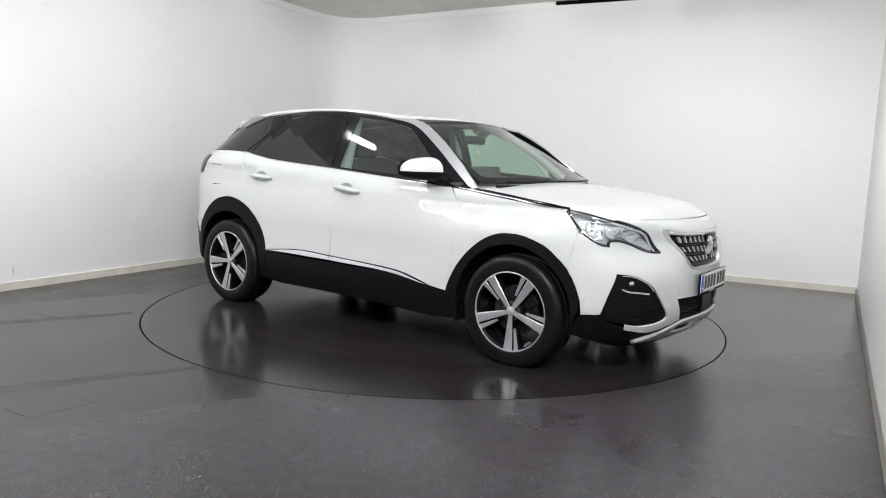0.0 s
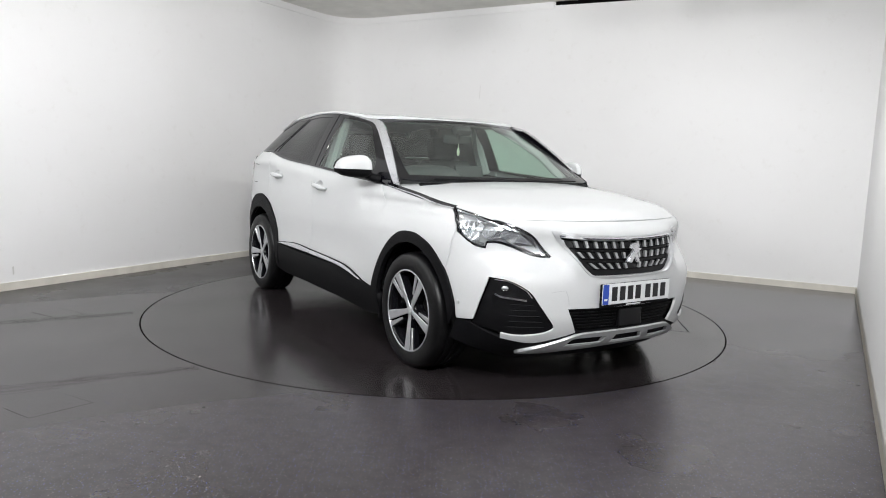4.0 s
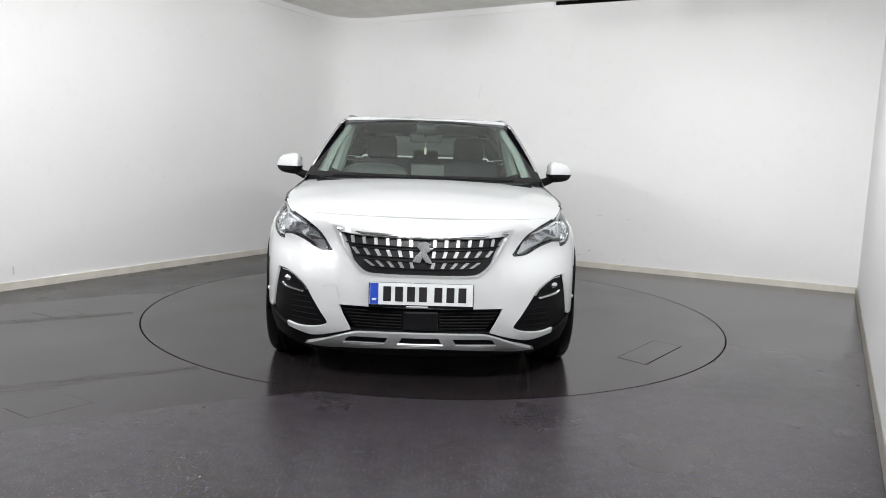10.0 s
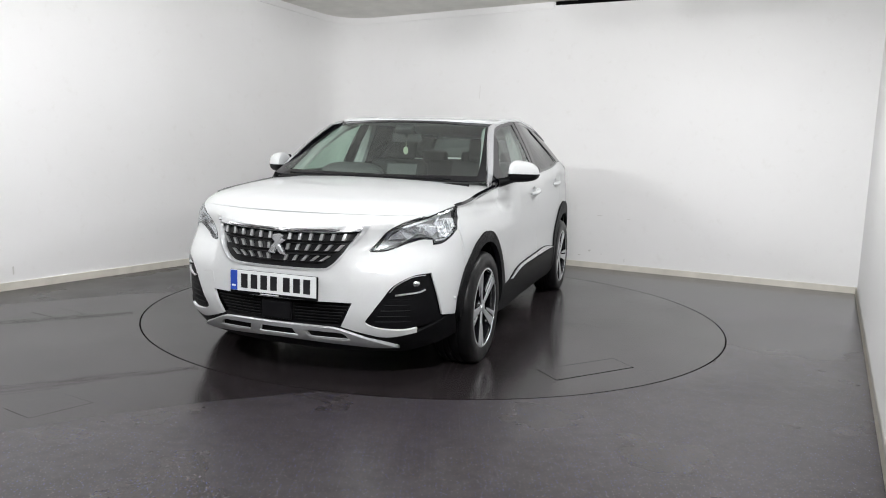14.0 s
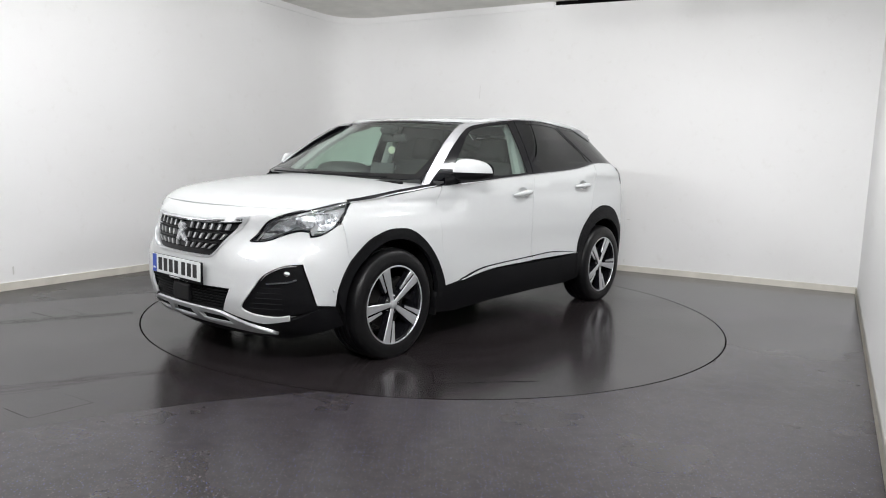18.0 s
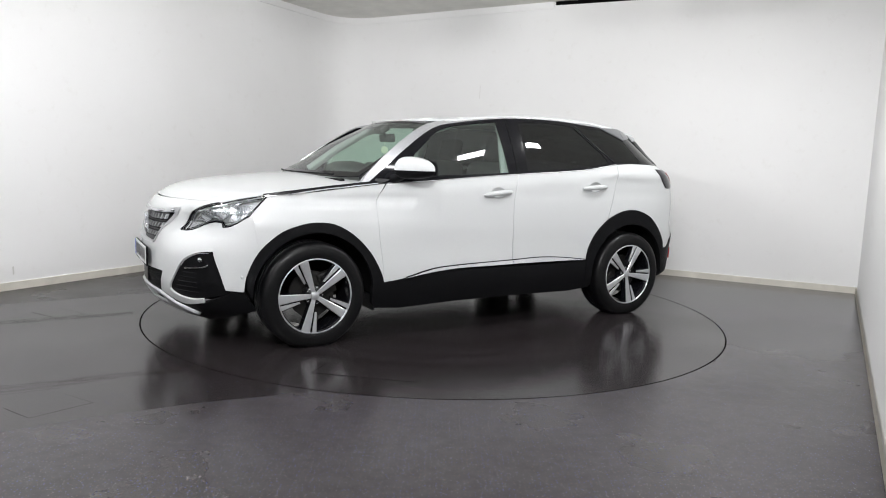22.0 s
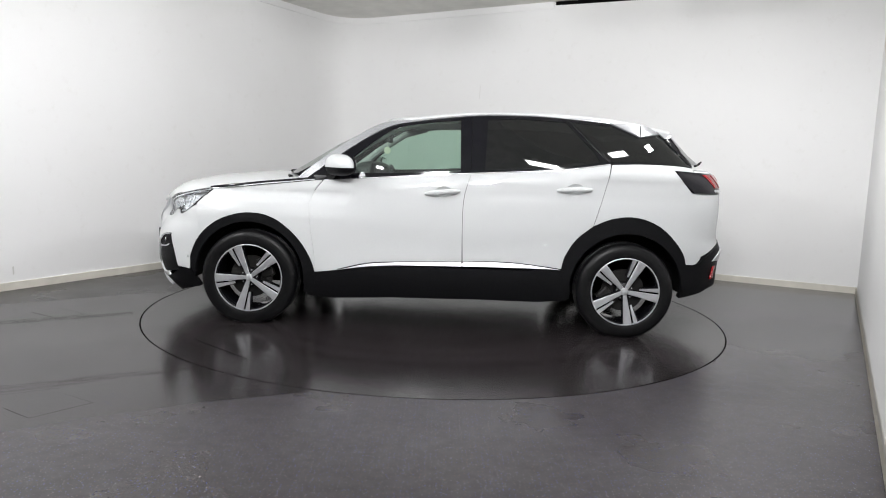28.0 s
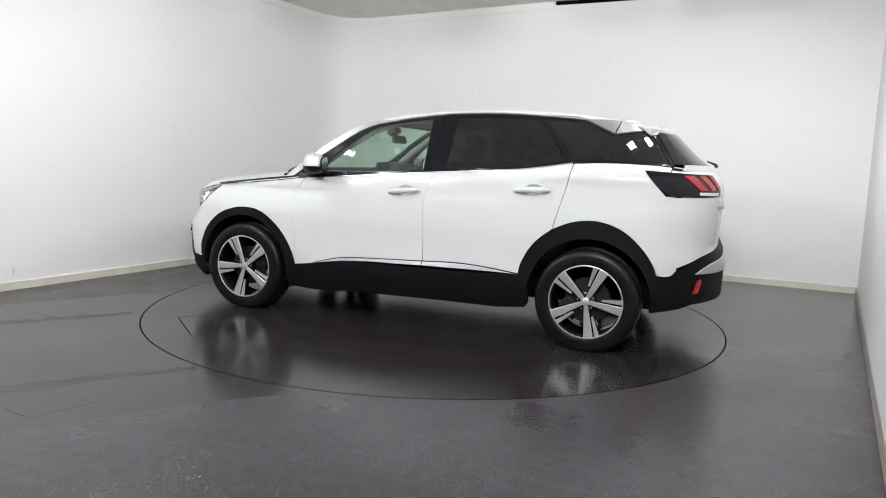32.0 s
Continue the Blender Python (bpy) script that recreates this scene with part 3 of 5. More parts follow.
def shrink(loop, gap):
    """Moves a closed outline inwards."""
    area = sum(a.x * b.y - b.x * a.y for a, b in zip(loop, loop[1:] + loop[:1]))
    s = 1 if area > 0 else -1
    out = []
    k = len(loop)
    for i in range(k):
        d0, d1 = (loop[i] - loop[i - 1]), (loop[(i + 1) % k] - loop[i])
        d0 = d0.normalized() if d0.length > 1e-7 else d1.normalized()
        d1 = d1.normalized() if d1.length > 1e-7 else d0
        n0, n1 = Vector((-d0.y, d0.x)), Vector((-d1.y, d1.x))
        n = n0 + n1
        n = n.normalized() if n.length > .2 else n0
        c = max(.5, n.dot(n0))
        out.append(loop[i] + n * (s * gap / c))
    return out


def inside(loop, x, y):
    c = False
    k = len(loop)
    for i in range(k):
        a, b = loop[i], loop[i - 1]
        if (a.y > y) != (b.y > y) and x < (b.x - a.x) * (y - a.y) / (b.y - a.y) + a.x:
            c = not c
    return c


MIDDLE = Vector((0, 0, .7))


def panel(name, pts, view, material, parent, label="", side=1, lift=0.0, thick=.014, gap=.003, step=.05, n=5, holes=()):
    """One panel on a car surface: its outline in that surface's two coordinates, rounded where not marked sharp, with a real edge."""
    from mathutils.geometry import delaunay_2d_cdt
    maker, out_dir = MAPS[view]
    f = maker(side)
    out_dir = Vector((out_dir[0], out_dir[1] * side, out_dir[2]))
    loop = shrink(smooth_loop(pts, n), gap)
    rings = [loop] + [shrink(smooth_loop(h, n), -gap) for h in holes]
    flat, edges = [], []
    for r in rings:
        o = len(flat)
        flat += r
        edges += [(o + i, o + (i + 1) % len(r)) for i in range(len(r))]
    xs, ys = [q.x for q in loop], [q.y for q in loop]
    segs = np.array([(*flat[a], *flat[b]) for a, b in edges])
    gx = min(xs) + step * .5
    grid = []
    while gx < max(xs):
        gy = min(ys) + step * .5
        while gy < max(ys):
            if inside(loop, gx, gy) and not any(inside(r, gx, gy) for r in rings[1:]):
                d = segs[:, 2:] - segs[:, :2]
                t = np.clip(((gx - segs[:, 0]) * d[:, 0] + (gy - segs[:, 1]) * d[:, 1]) / np.maximum(1e-12, (d ** 2).sum(1)), 0, 1)
                if (np.hypot(segs[:, 0] + t * d[:, 0] - gx, segs[:, 1] + t * d[:, 1] - gy)).min() > step * .35:
                    grid.append(Vector((gx, gy)))
            gy += step
        gx += step
    res = delaunay_2d_cdt(flat + grid, edges, [], 1, 1e-6)
    uv = res[0]
    tris = []
    for t in res[2]:
        m = sum((uv[i] for i in t), Vector((0, 0))) / len(t)
        if inside(loop, m.x, m.y) and not any(inside(r, m.x, m.y) for r in rings[1:]):
            tris.append(tuple(t))
    h = .004

    def at(q):
        c = f(q.x, q.y)
        du, dv = f(q.x + h, q.y) - f(q.x - h, q.y), f(q.x, q.y + h) - f(q.x, q.y - h)
        nn = du.cross(dv)
        nn = nn.normalized() if nn.length > 1e-12 else out_dir.normalized()
        return c, (nn if nn.dot(c - MIDDLE) > 0 else -nn)

    if callable(lift):
        # relief on the panel: the normals follow it
        def raised(u, v):
            c, nn = at(Vector((u, v)))
            return c + nn * lift(u, v)
        pn = []
        for q in uv:
            du, dv = raised(q.x + .003, q.y) - raised(q.x - .003, q.y), raised(q.x, q.y + .003) - raised(q.x, q.y - .003)
            nn, old = du.cross(dv).normalized(), at(q)[1]
            pn.append((raised(q.x, q.y), nn if nn.dot(old) > 0 else -nn))
        lift = 0.0
    else:
        pn = [at(q) for q in uv]
    verts = [c + nn * lift for c, nn in pn]
    normals = [nn for _, nn in pn]
    faces = []
    for t in tris:
        a, b, c = (verts[i] for i in t[:3])
        faces.append(t if (b - a).cross(c - a).dot(normals[t[0]]) > 0 else t[::-1])
    count = {}
    for t in faces:
        for i in range(len(t)):
            count[(t[i], t[(i + 1) % len(t)])] = 1
    rim = [(a, b) for a, b in count if (b, a) not in count]
    index = {}
    skirt = []
    for a, b in rim:
        for i in (a, b):
            if i not in index:
                index[i] = len(verts)
                verts += [verts[i].copy(), pn[i][0] + pn[i][1] * (lift - thick)]
                normals += [Vector(), Vector()]
        skirt.append((b, a))
        e = (verts[b] - verts[a])
        o = e.cross(pn[a][1])
        o = o.normalized() if o.length > 1e-9 else Vector((0, 0, 0))
        for i in (a, b):
            normals[index[i]] += o * .8 + pn[i][1] * .5
            normals[index[i] + 1] += o
    for b, a in skirt:
        faces.append((index[b], index[a], index[a] + 1, index[b] + 1))
    normals = [q.normalized() if q.length > 1e-6 else Vector((0, 0, 1)) for q in normals]
    ob = from_data(name, verts, faces, material, parent, label, normals)
    return ob


def strip(name, line, width, view, material, parent, label="", side=1, lift=.006, thick=.014, taper=False):
    """A long narrow trim along a line on a surface."""
    P = [Vector(q) for q in line]
    up, down = [], []
    for i, q in enumerate(P):
        d = (P[min(i + 1, len(P) - 1)] - P[max(i - 1, 0)]).normalized()
        w = width * (.25 if taper and i in (0, len(P) - 1) else 1)
        nn = Vector((-d.y, d.x)) * w / 2
        up.append((*(q + nn), 1) if i in (0, len(P) - 1) else tuple(q + nn))
        down.append((*(q - nn), 1) if i in (0, len(P) - 1) else tuple(q - nn))
    return panel(name, up + down[::-1], view, material, parent, label, side, lift, thick, 0, .06, 4)


# ---- the car ----
car = tagged(new("car"), "white compact family SUV with black plastic cladding and dark rear glass", "car")

F_ARCH = [(1.778, .382), (1.757, .487), (1.688, .625), (1.561, .736), (1.426, .785), (1.330, .796), (1.213, .783), (1.097, .724), (.979, .613), (.901, .489), (.864, .384)]
R_ARCH = [(-.880, .472), (-.902, .565), (-.975, .687), (-1.088, .783), (-1.203, .834), (-1.320, .856), (-1.438, .845), (-1.56, .793), (-1.664, .700), (-1.735, .602), (-1.764, .53)]
SPLIT = [(-.222, 1.122), (-.190, 1.014), (-.174, .916), (-.172, .757), (-.180, .49)]
BELT = [(.55, 1.063), (.152, 1.096), (-.087, 1.116), (-.222, 1.124), (-.485, 1.144), (-.684, 1.154), (-.883, 1.171), (-1.043, 1.194), (-1.202, 1.222), (-1.441, 1.232), (-1.758, 1.223), (-1.82, 1.216)]


def sharp(q):
    return (q[0], q[1], 1)


def arc_pts(cx, cz, r, a0, a1, n):
    return [(cx + r * math.cos(radians(a0 + (a1 - a0) * i / n)), cz + r * math.sin(radians(a0 + (a1 - a0) * i / n))) for i in range(n + 1)]


def dish(x, z):
    """The outline of a handle's scoop."""
    return [(x + .062 * math.cos(2 * math.pi * i / 12), z + .040 * math.sin(2 * math.pi * i / 12)) for i in range(12)]


def body_side(s):
    # fender
    panel("front_wing", [(.889, 1.036, 1), (1.264, .990), (1.50, .965), sharp((1.612, .954)), (1.69, .884), sharp((1.725, .846)), sharp((1.706, .70)), sharp((1.69, .627)), *F_ARCH[3:10], sharp(F_ARCH[10]),
                         (.873, .518), (.904, .73), (.904, .923), sharp((.835, 1.04))], "side", PAINT, car, side=s, lift=.0012, gap=.001)
    strip("wing_trim", [(.885, 1.048), (1.05, 1.030), (1.264, 1.006), (1.45, .982), (1.60, .964), (1.64, .958)], .022, "side", GLOSSBLACK, car, "gloss black strip with a chrome line", s, .006)
    strip("wing_trim_line", [(.885, 1.041), (1.05, 1.022), (1.264, .998), (1.45, .974), (1.585, .957), (1.63, .951)], .006, "side", MOULDING, car, "thin chrome line", s, .009)
    # doors
    door = panel("front_door", [sharp((.82, 1.047)), *BELT[0:3], sharp((-.222, 1.122)), *SPLIT[1:4], sharp((-.178, .502)), (-.0, .496), (.29, .485), (.49, .468), (.69, .415), sharp((.866, .388)),
                                (.873, .518), (.904, .73), (.904, .923)], "side", PAINT, car, "white painted door", s, gap=.0016, holes=(dish(-.035, .990),))
    panel("rear_door", [sharp((-.222, 1.122)), *BELT[4:8], sharp((-1.198, 1.218)), (-1.168, 1.067), sharp((-1.09, .787)), (-.975, .687), (-.902, .565), sharp((-.882, .476)), (-.628, .502), (-.428, .511),
                        sharp((-.182, .502)), *SPLIT[3:0:-1]], "side", PAINT, car, "white painted door", s, gap=.0016, holes=(dish(-.955, 1.038),))
    # quarter panel with the fuel flap on the car's right
    panel("rear_quarter", [sharp((-1.202, 1.22)), (-1.441, 1.230), (-1.70, 1.224), sharp((-1.80, 1.214)), sharp((-1.80, 1.182)), sharp((-1.648, 1.192)), (-1.695, 1.132), sharp((-1.784, 1.036)), sharp((-1.86, 1.03)), (-1.88, .8), sharp((-1.88, .57)),
                           (-1.84, .532), sharp(R_ARCH[-1]), *R_ARCH[-2:3:-1], sharp((-1.09, .785)), (-1.168, 1.067)], "side", PAINT, car, side=s)
    if s < 0:
        strip("fuel_flap_joint", [(-1.46, 1.11), (-1.52, 1.113), (-1.60, 1.112)], .004, "side", SHELL, car, side=s, lift=.001, thick=.003)
        strip("fuel_flap_joint", [(-1.46, .955), (-1.52, .952), (-1.58, .952)], .004, "side", SHELL, car, side=s, lift=.001, thick=.003)
    # cladding
    fa_in = arc_pts(1.335, .342, .392, -2, 182, 16)
    panel("front_arch_cladding", [sharp((.866, .30)), *F_ARCH[10:0:-1], sharp((1.76, .40)), sharp((1.725, .33)), *[(x, z) for x, z in fa_in[1:-1]], sharp((.943, .30))], "side", CLAD, car, "matt black plastic arch trim", s, .014, .03, 0, .05, 3)
    panel("rear_arch_cladding", [sharp((-.882, .30)), *R_ARCH[:-1], sharp((-1.758, .525)), sharp((-1.745, .33)), *arc_pts(-1.340, .342, .40, 182, -2, 16)[1:-1], sharp((-.94, .30))], "side", CLAD, car, "matt black plastic arch trim", s, .014, .03, 0, .05, 3)
    panel("sill_cladding", [sharp((.945, .36)), sharp((.864, .392)), (.69, .412), (.49, .440), (.29, .448), (-.18, .452), (-.6, .455), sharp((-.885, .472)), sharp((-.95, .36)), (-.93, .252), (-.3, .234), (.3, .226), (.92, .222)],
          "side", CLAD, car, "matt black plastic sill trim", s, .010, .04, 0, .06, 3)
    # chrome strips on the doors
    panel("front_door_moulding", [sharp((.70, .415)), (.49, .466), (.29, .482), (.0, .493), sharp((-.176, .499)), sharp((-.178, .470)), (.0, .466), (.29, .461), (.5, .444)], "side", MOULDING, car, "chrome door moulding", s, lambda u, v: .008 + .22 * max(0, .50 - v), .03, .001, .03, 3)
    panel("rear_door_moulding", [sharp((-.184, .499)), (-.428, .509), (-.628, .500), sharp((-.878, .473)), (-.62, .474), sharp((-.182, .471))], "side", MOULDING, car, "chrome door moulding", s, lambda u, v: .008 + .22 * max(0, .51 - v), .03, .001, .03, 3)
    for q in ([(.70, .417), (.49, .468), (.29, .484), (.0, .495), (-.176, .501)], [(-.184, .501), (-.428, .511), (-.628, .502), (-.878, .475)]):
        strip("moulding_edge", q, .005, "side", CLAD, car, side=s, lift=.011)
    # rails from the windscreen pillars to the tail
    panel("roof_rail", [sharp((.44, 1.463)), (.28, 1.494), (.06, 1.530), (-.3, 1.560), (-.75, 1.569), (-1.1, 1.556), sharp((-1.46, 1.515)), sharp((-1.44, 1.50)), sharp((-1.425, 1.425)),
                        (-1.22, 1.524), (-.885, 1.545), (-.682, 1.554), (-.478, 1.553), (-.274, 1.546), (-.07, 1.528), (.173, 1.496), sharp((.43, 1.462))], "side", PAINT, car, "white roof edge", s, 0, .014, .001, .04)
    panel("pillar_trim", [sharp((1.008, 1.044)), (.893, 1.157), (.668, 1.327), (.432, 1.463), (.173, 1.497), (-.07, 1.528), (-.274, 1.546), (-.478, 1.553), (-.682, 1.554), (-.885, 1.545), sharp((-1.215, 1.524)),
                          sharp((-1.215, 1.512)), (-.885, 1.535), (-.682, 1.543), (-.478, 1.542), (-.274, 1.535), (-.07, 1.516), (.173, 1.482), (.382, 1.436), (.598, 1.308), (.826, 1.140), sharp((.950, 1.045))], "side", MOULDING, car, "satin chrome window surround", s, .004, .012, .0022, .05, 4)
    # black surround of the side windows
    top = [(.36, 1.428), (.173, 1.482), (-.07, 1.516), (-.274, 1.535), (-.478, 1.542), (-.682, 1.543), (-.885, 1.535), (-1.215, 1.513)]
    front_glass = [sharp((.655, 1.096)), (.648, 1.178), (.490, 1.322), (.345, 1.424), (.155, 1.470), sharp((-.137, 1.505)), sharp((-.149, 1.137)), (.152, 1.118)]
    rear_glass = [sharp((-.332, 1.511)), (-.60, 1.522), sharp((-.90, 1.512)), sharp((-1.09, 1.30)), sharp((-1.125, 1.233)), (-.883, 1.19), (-.6, 1.168), sharp((-.317, 1.151))]
    tail_glass = [sharp((-.945, 1.512)), (-1.1, 1.503), sharp((-1.225, 1.498)), (-1.33, 1.45), sharp((-1.415, 1.412)), sharp((-1.605, 1.443)), (-1.70, 1.345), sharp((-1.79, 1.234)), (-1.441, 1.245), sharp((-1.205, 1.240))]
    panel("window_surround", [sharp((.982, 1.045)), (.868, 1.152), (.643, 1.319), (.410, 1.4545), *top[1:-1], sharp(top[-1]), (-1.33, 1.462), sharp((-1.425, 1.418)), sharp((-1.625, 1.452)), (-1.72, 1.345), sharp((-1.812, 1.219)), (-1.758, 1.226), (-1.441, 1.235), (-1.202, 1.225),
                              *BELT[7::-1], sharp((.80, 1.047))], "side", GLOSSBLACK, car, "gloss black window surround", s, -.002, .012, 0, .05, 4, holes=(front_glass, rear_glass, tail_glass))
    panel("front_side_window", front_glass, "side", CLEARGLASS, car, "green-tinted clear window", s, -.006, .004, -.006, .06)
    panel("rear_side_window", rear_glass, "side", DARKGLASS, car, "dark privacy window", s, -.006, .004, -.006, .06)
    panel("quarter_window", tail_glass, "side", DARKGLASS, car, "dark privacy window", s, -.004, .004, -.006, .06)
    strip("pillar_joint", [(-.218, 1.13), (-.222, 1.3), (-.222, 1.54)], .006, "side", SHELL, car, side=s, lift=-.0005, thick=.004)
    strip("door_seal", [(-.93, 1.515), (-1.02, 1.41), (-1.11, 1.31), (-1.19, 1.232)], .010, "side", RUBBER, car, side=s, lift=.001, thick=.004)
    strip("waist_trim", [(.80, 1.05), (.55, 1.07), (.152, 1.103), (-.222, 1.131), (-.684, 1.161), (-.883, 1.178), (-1.043, 1.201), (-1.195, 1.227)], .012, "side", GLOSSBLACK, car, "black waist seal", s, .004, .012)
    strip("waist_line", [(.82, 1.043), (.55, 1.0625), (.152, 1.0955), (-.222, 1.1235), (-.684, 1.1535), (-.883, 1.1705), (-1.043, 1.1935), (-1.195, 1.2195)], .005, "side", MOULDING, car, "thin chrome line under the windows", s, .006, .01)
    # silver wedge behind the last window
    panel("tail_fin", [sharp((-1.222, 1.514)), sharp((-1.45, 1.515)), sharp((-1.425, 1.420)), (-1.33, 1.463)], "side", WEDGE, car, "silver wedge on the rear pillar", s, .006, .016, .0015, .04)
    panel("tail_fin", [sharp((-1.455, 1.512)), sharp((-1.60, 1.472)), sharp((-1.63, 1.452)), sharp((-1.430, 1.420))], "side", WEDGE, car, "silver wedge on the rear pillar", s, .006, .016, .0015, .04)
    # dark cavity behind the panels
    panel("body_shell", [sharp((1.55, .93)), sharp((.889, 1.02)), (.5, 1.05), (-.2, 1.10), (-.9, 1.15), sharp((-1.2, 1.2)), sharp((-1.8, 1.19)), sharp((-1.86, .58)), *[(x, z) for x, z in R_ARCH[::-1]], sharp((-.87, .26)), sharp((.85, .24)),
                         *F_ARCH[::-1][:-3], sharp((1.75, .68)), sharp((1.75, .78))], "side", SHELL, car, "dark inner structure", s, -.026, .012, .012, .08, 3)
    # handles
    for hx, hz, tilt in ((-.025, .986, 6), (-.945, 1.034, 3)):
        bm = bmesh.new()
        y = side_y(hx, hz)
        pts = []
        for i in range(9):
            t = -1 + 2 * i / 8
            pts.append((hx - t * .118, s * (y + .008 + .026 * (1 - t * t) ** .5), hz + .004 * (1 - t * t) - .0 - t * .118 * math.tan(radians(-tilt))))
        tube(bm, pts, [.010, .015, .018, .019, .019, .019, .018, .015, .010], 10)
        handle = part("door_handle", bm, PAINT, car, "white pull handle", True)
        cx, cz = hx - .010, hz + .004
        panel("handle_recess", dish(cx, cz), "side", PAINT, handle, "shallow scooped recess", s, lambda u, v: -.024 * max(0, 1 - ((u - cx) / .062) ** 2 - ((v - cz) / .040) ** 2) ** .8, .004, 0, .012, 2)
    # mirror: a swept white cap, a black lower shell on an arm, the glass
    split = 1.136

    def shell(bm, high, grow=0.0):
        rings = []
        for i in range(15):
            v = i / 14
            end = max(.02, 1 - abs(2 * v - 1) ** 5) ** .45
            front, back = .815 - .135 * v ** 1.4 + grow, .612 - .045 * v
            cx, hx = (front + back) / 2, (front - back) / 2 * (.55 + .45 * end)
            h = high * (1 - .22 * v - .25 * v ** 4) * end
            y = .872 + .182 * v
            rings.append([bm.verts.new((cx + hx * math.copysign(abs(math.cos(a)) ** .7, math.cos(a)), s * y, split + h * math.sin(a) ** .75)) for a in np.linspace(0.0001, math.pi - .0001, 13)])
        for p, q in zip(rings, rings[1:]):
            for k in range(12):
                bm.faces.new((p[k], p[k + 1], q[k + 1], q[k]))
            bm.faces.new((p[12], p[0], q[0], q[12]))
        bm.faces.new(rings[0]), bm.faces.new(rings[-1][::-1])
        bmesh.ops.recalc_face_normals(bm, faces=bm.faces)

    bm = bmesh.new()
    shell(bm, .098)
    part("mirror_cap", bm, PAINT, car, "white upper mirror shell", True)
    bm = bmesh.new()
    shell(bm, -.060, -.006)
    for v in bm.verts:
        v.co.z -= .002
    tube(bm, [(.715, s * .93, split - .022), (.745, s * .885, split - .040), (.765, s * .845, split - .056), (.775, s * .815, split - .062)], [.024, .026, .028, .032], 10)
    part("mirror_base", bm, CLAD, car, "black lower mirror shell and arm", True)
    bm = bmesh.new()
    plate(bm, [(.611 - .045 * v, s * (.872 + .182 * v), split + z) for v, z in ((.06, -.030), (.5, -.045), (.92, -.024), (.97, .01), (.93, .038), (.80, .062), (.2, .080), (.08, .055))], (-.004, 0, 0))
    part("mirror_bezel", bm, CLAD, car, "black rim round the mirror glass")
    bm = bmesh.new()
    plate(bm, [(.606 - .045 * v, s * (.872 + .182 * v), split + z) for v, z in ((.12, -.018), (.85, -.014), (.93, .012), (.89, .036), (.74, .056), (.2, .070), (.10, .03))], (-.004, 0, 0))
    part("mirror_glass", bm, REFLECTOR, car, "mirror glass")


for s in (1, -1):
    body_side(s)

# roof, bonnet and windscreen
roof_line = [(.308, -.600, 1), (.390, -.4), (.462, 0), (.390, .4), (.308, .600, 1), (.2, .612), (-.3, .635), (-.75, .604), (-1.2, .552), (-1.40, .53, 1), (-1.42, .3), (-1.43, 0), (-1.42, -.3), (-1.40, -.53, 1), (-1.2, -.552), (-.75, -.604), (-.3, -.635), (.2, -.612)]
panel("roof", roof_line, "roof", PAINT, car, "white painted roof", thick=.02, gap=0, step=.09)


def lip_x(y, z=.917):
    """Where the bonnet's front edge comes down to height z."""
    a, b = 1.6, 2.2
    for _ in range(30):
        m = (a + b) / 2
        a, b = (m, b) if hood(m, y) > z else (a, m)
    return a


half_hood = [(.925, side_y(.925, 1.036) - .006, 1), *[(x, side_y(x, z) - .004) for x, z in ((1.264, .992), (1.5, .966), (1.60, .961))], (1.652, .792), (1.795, .752), (1.875, .719, 1), (lip_x(.665), .665), (lip_x(.58), .58), (lip_x(.45), .45), (lip_x(.25), .25)]
hood_line = [(1.19, 0), (1.15, .3), (1.05, .62), *half_hood, (lip_x(0), 0), *[(q[0], -q[1], *q[2:]) for q in half_hood[::-1]], (1.05, -.62), (1.15, -.3)]
bonnet = panel("bonnet", hood_line, "hood", PAINT, car, "smooth white bonnet", thick=.02, gap=0, step=.07)
ws = [(-.783, 1.090, 1), (-.70, 1.083), (0, 1.080), (.70, 1.083), (.783, 1.090, 1), (.711, 1.28), (.615, 1.487, 1), (.3, 1.497), (0, 1.499), (-.3, 1.497), (-.615, 1.487, 1), (-.711, 1.28)]
ws_in = [(-.722, 1.116, 1), (0, 1.110), (.722, 1.116, 1), (.666, 1.29), (.586, 1.466, 1), (.2, 1.480), (-.2, 1.480), (-.586, 1.466, 1), (-.666, 1.29)]
for s in (1, -1):
    # the pillars beside the glass: a black seal and a satin silver trim
    seal, trim = [], []
    for (ya, za), (xb, zb) in zip(((.783, 1.090), (.757, 1.166), (.725, 1.245), (.694, 1.324), (.661, 1.395), (.630, 1.455), (.613, 1.488)), ((1.012, 1.044), (.897, 1.157), (.781, 1.246), (.672, 1.327), (.552, 1.402), (.437, 1.463), (.28, 1.494))):
        a, b = Vector((screen(ya, za), ya, za)), Vector((xb, side_y(xb, zb), zb))
        m = a.lerp(b, .78) + Vector((.001, .001, .001))
        seal += [(q.x, s * q.y, q.z) for q in (a + Vector((-.006, -.004, -.006)), a, m - Vector((.002, .002, .001)), m - Vector((.008, .008, .008)))]
        trim += [(q.x, s * q.y, q.z) for q in (m - Vector((.006, .006, .006)), m, m.lerp(b, .5) + Vector((.001, .001, .001)), b, b + Vector((-.004, -.008, -.006)))]
    for name, verts, wide, material, label in (("windscreen_seal", seal, 4, GLOSSBLACK, "black seal beside the windscreen"), ("windscreen_pillar", trim, 5, MOULDING, "satin silver windscreen pillar")):
        faces = [(i * wide + k, i * wide + k + 1, i * wide + k + wide + 1, i * wide + k + wide) for i in range(6) for k in range(wide - 1)]
        from_data(name, verts, faces if s < 0 else [f[::-1] for f in faces], material, car, label)
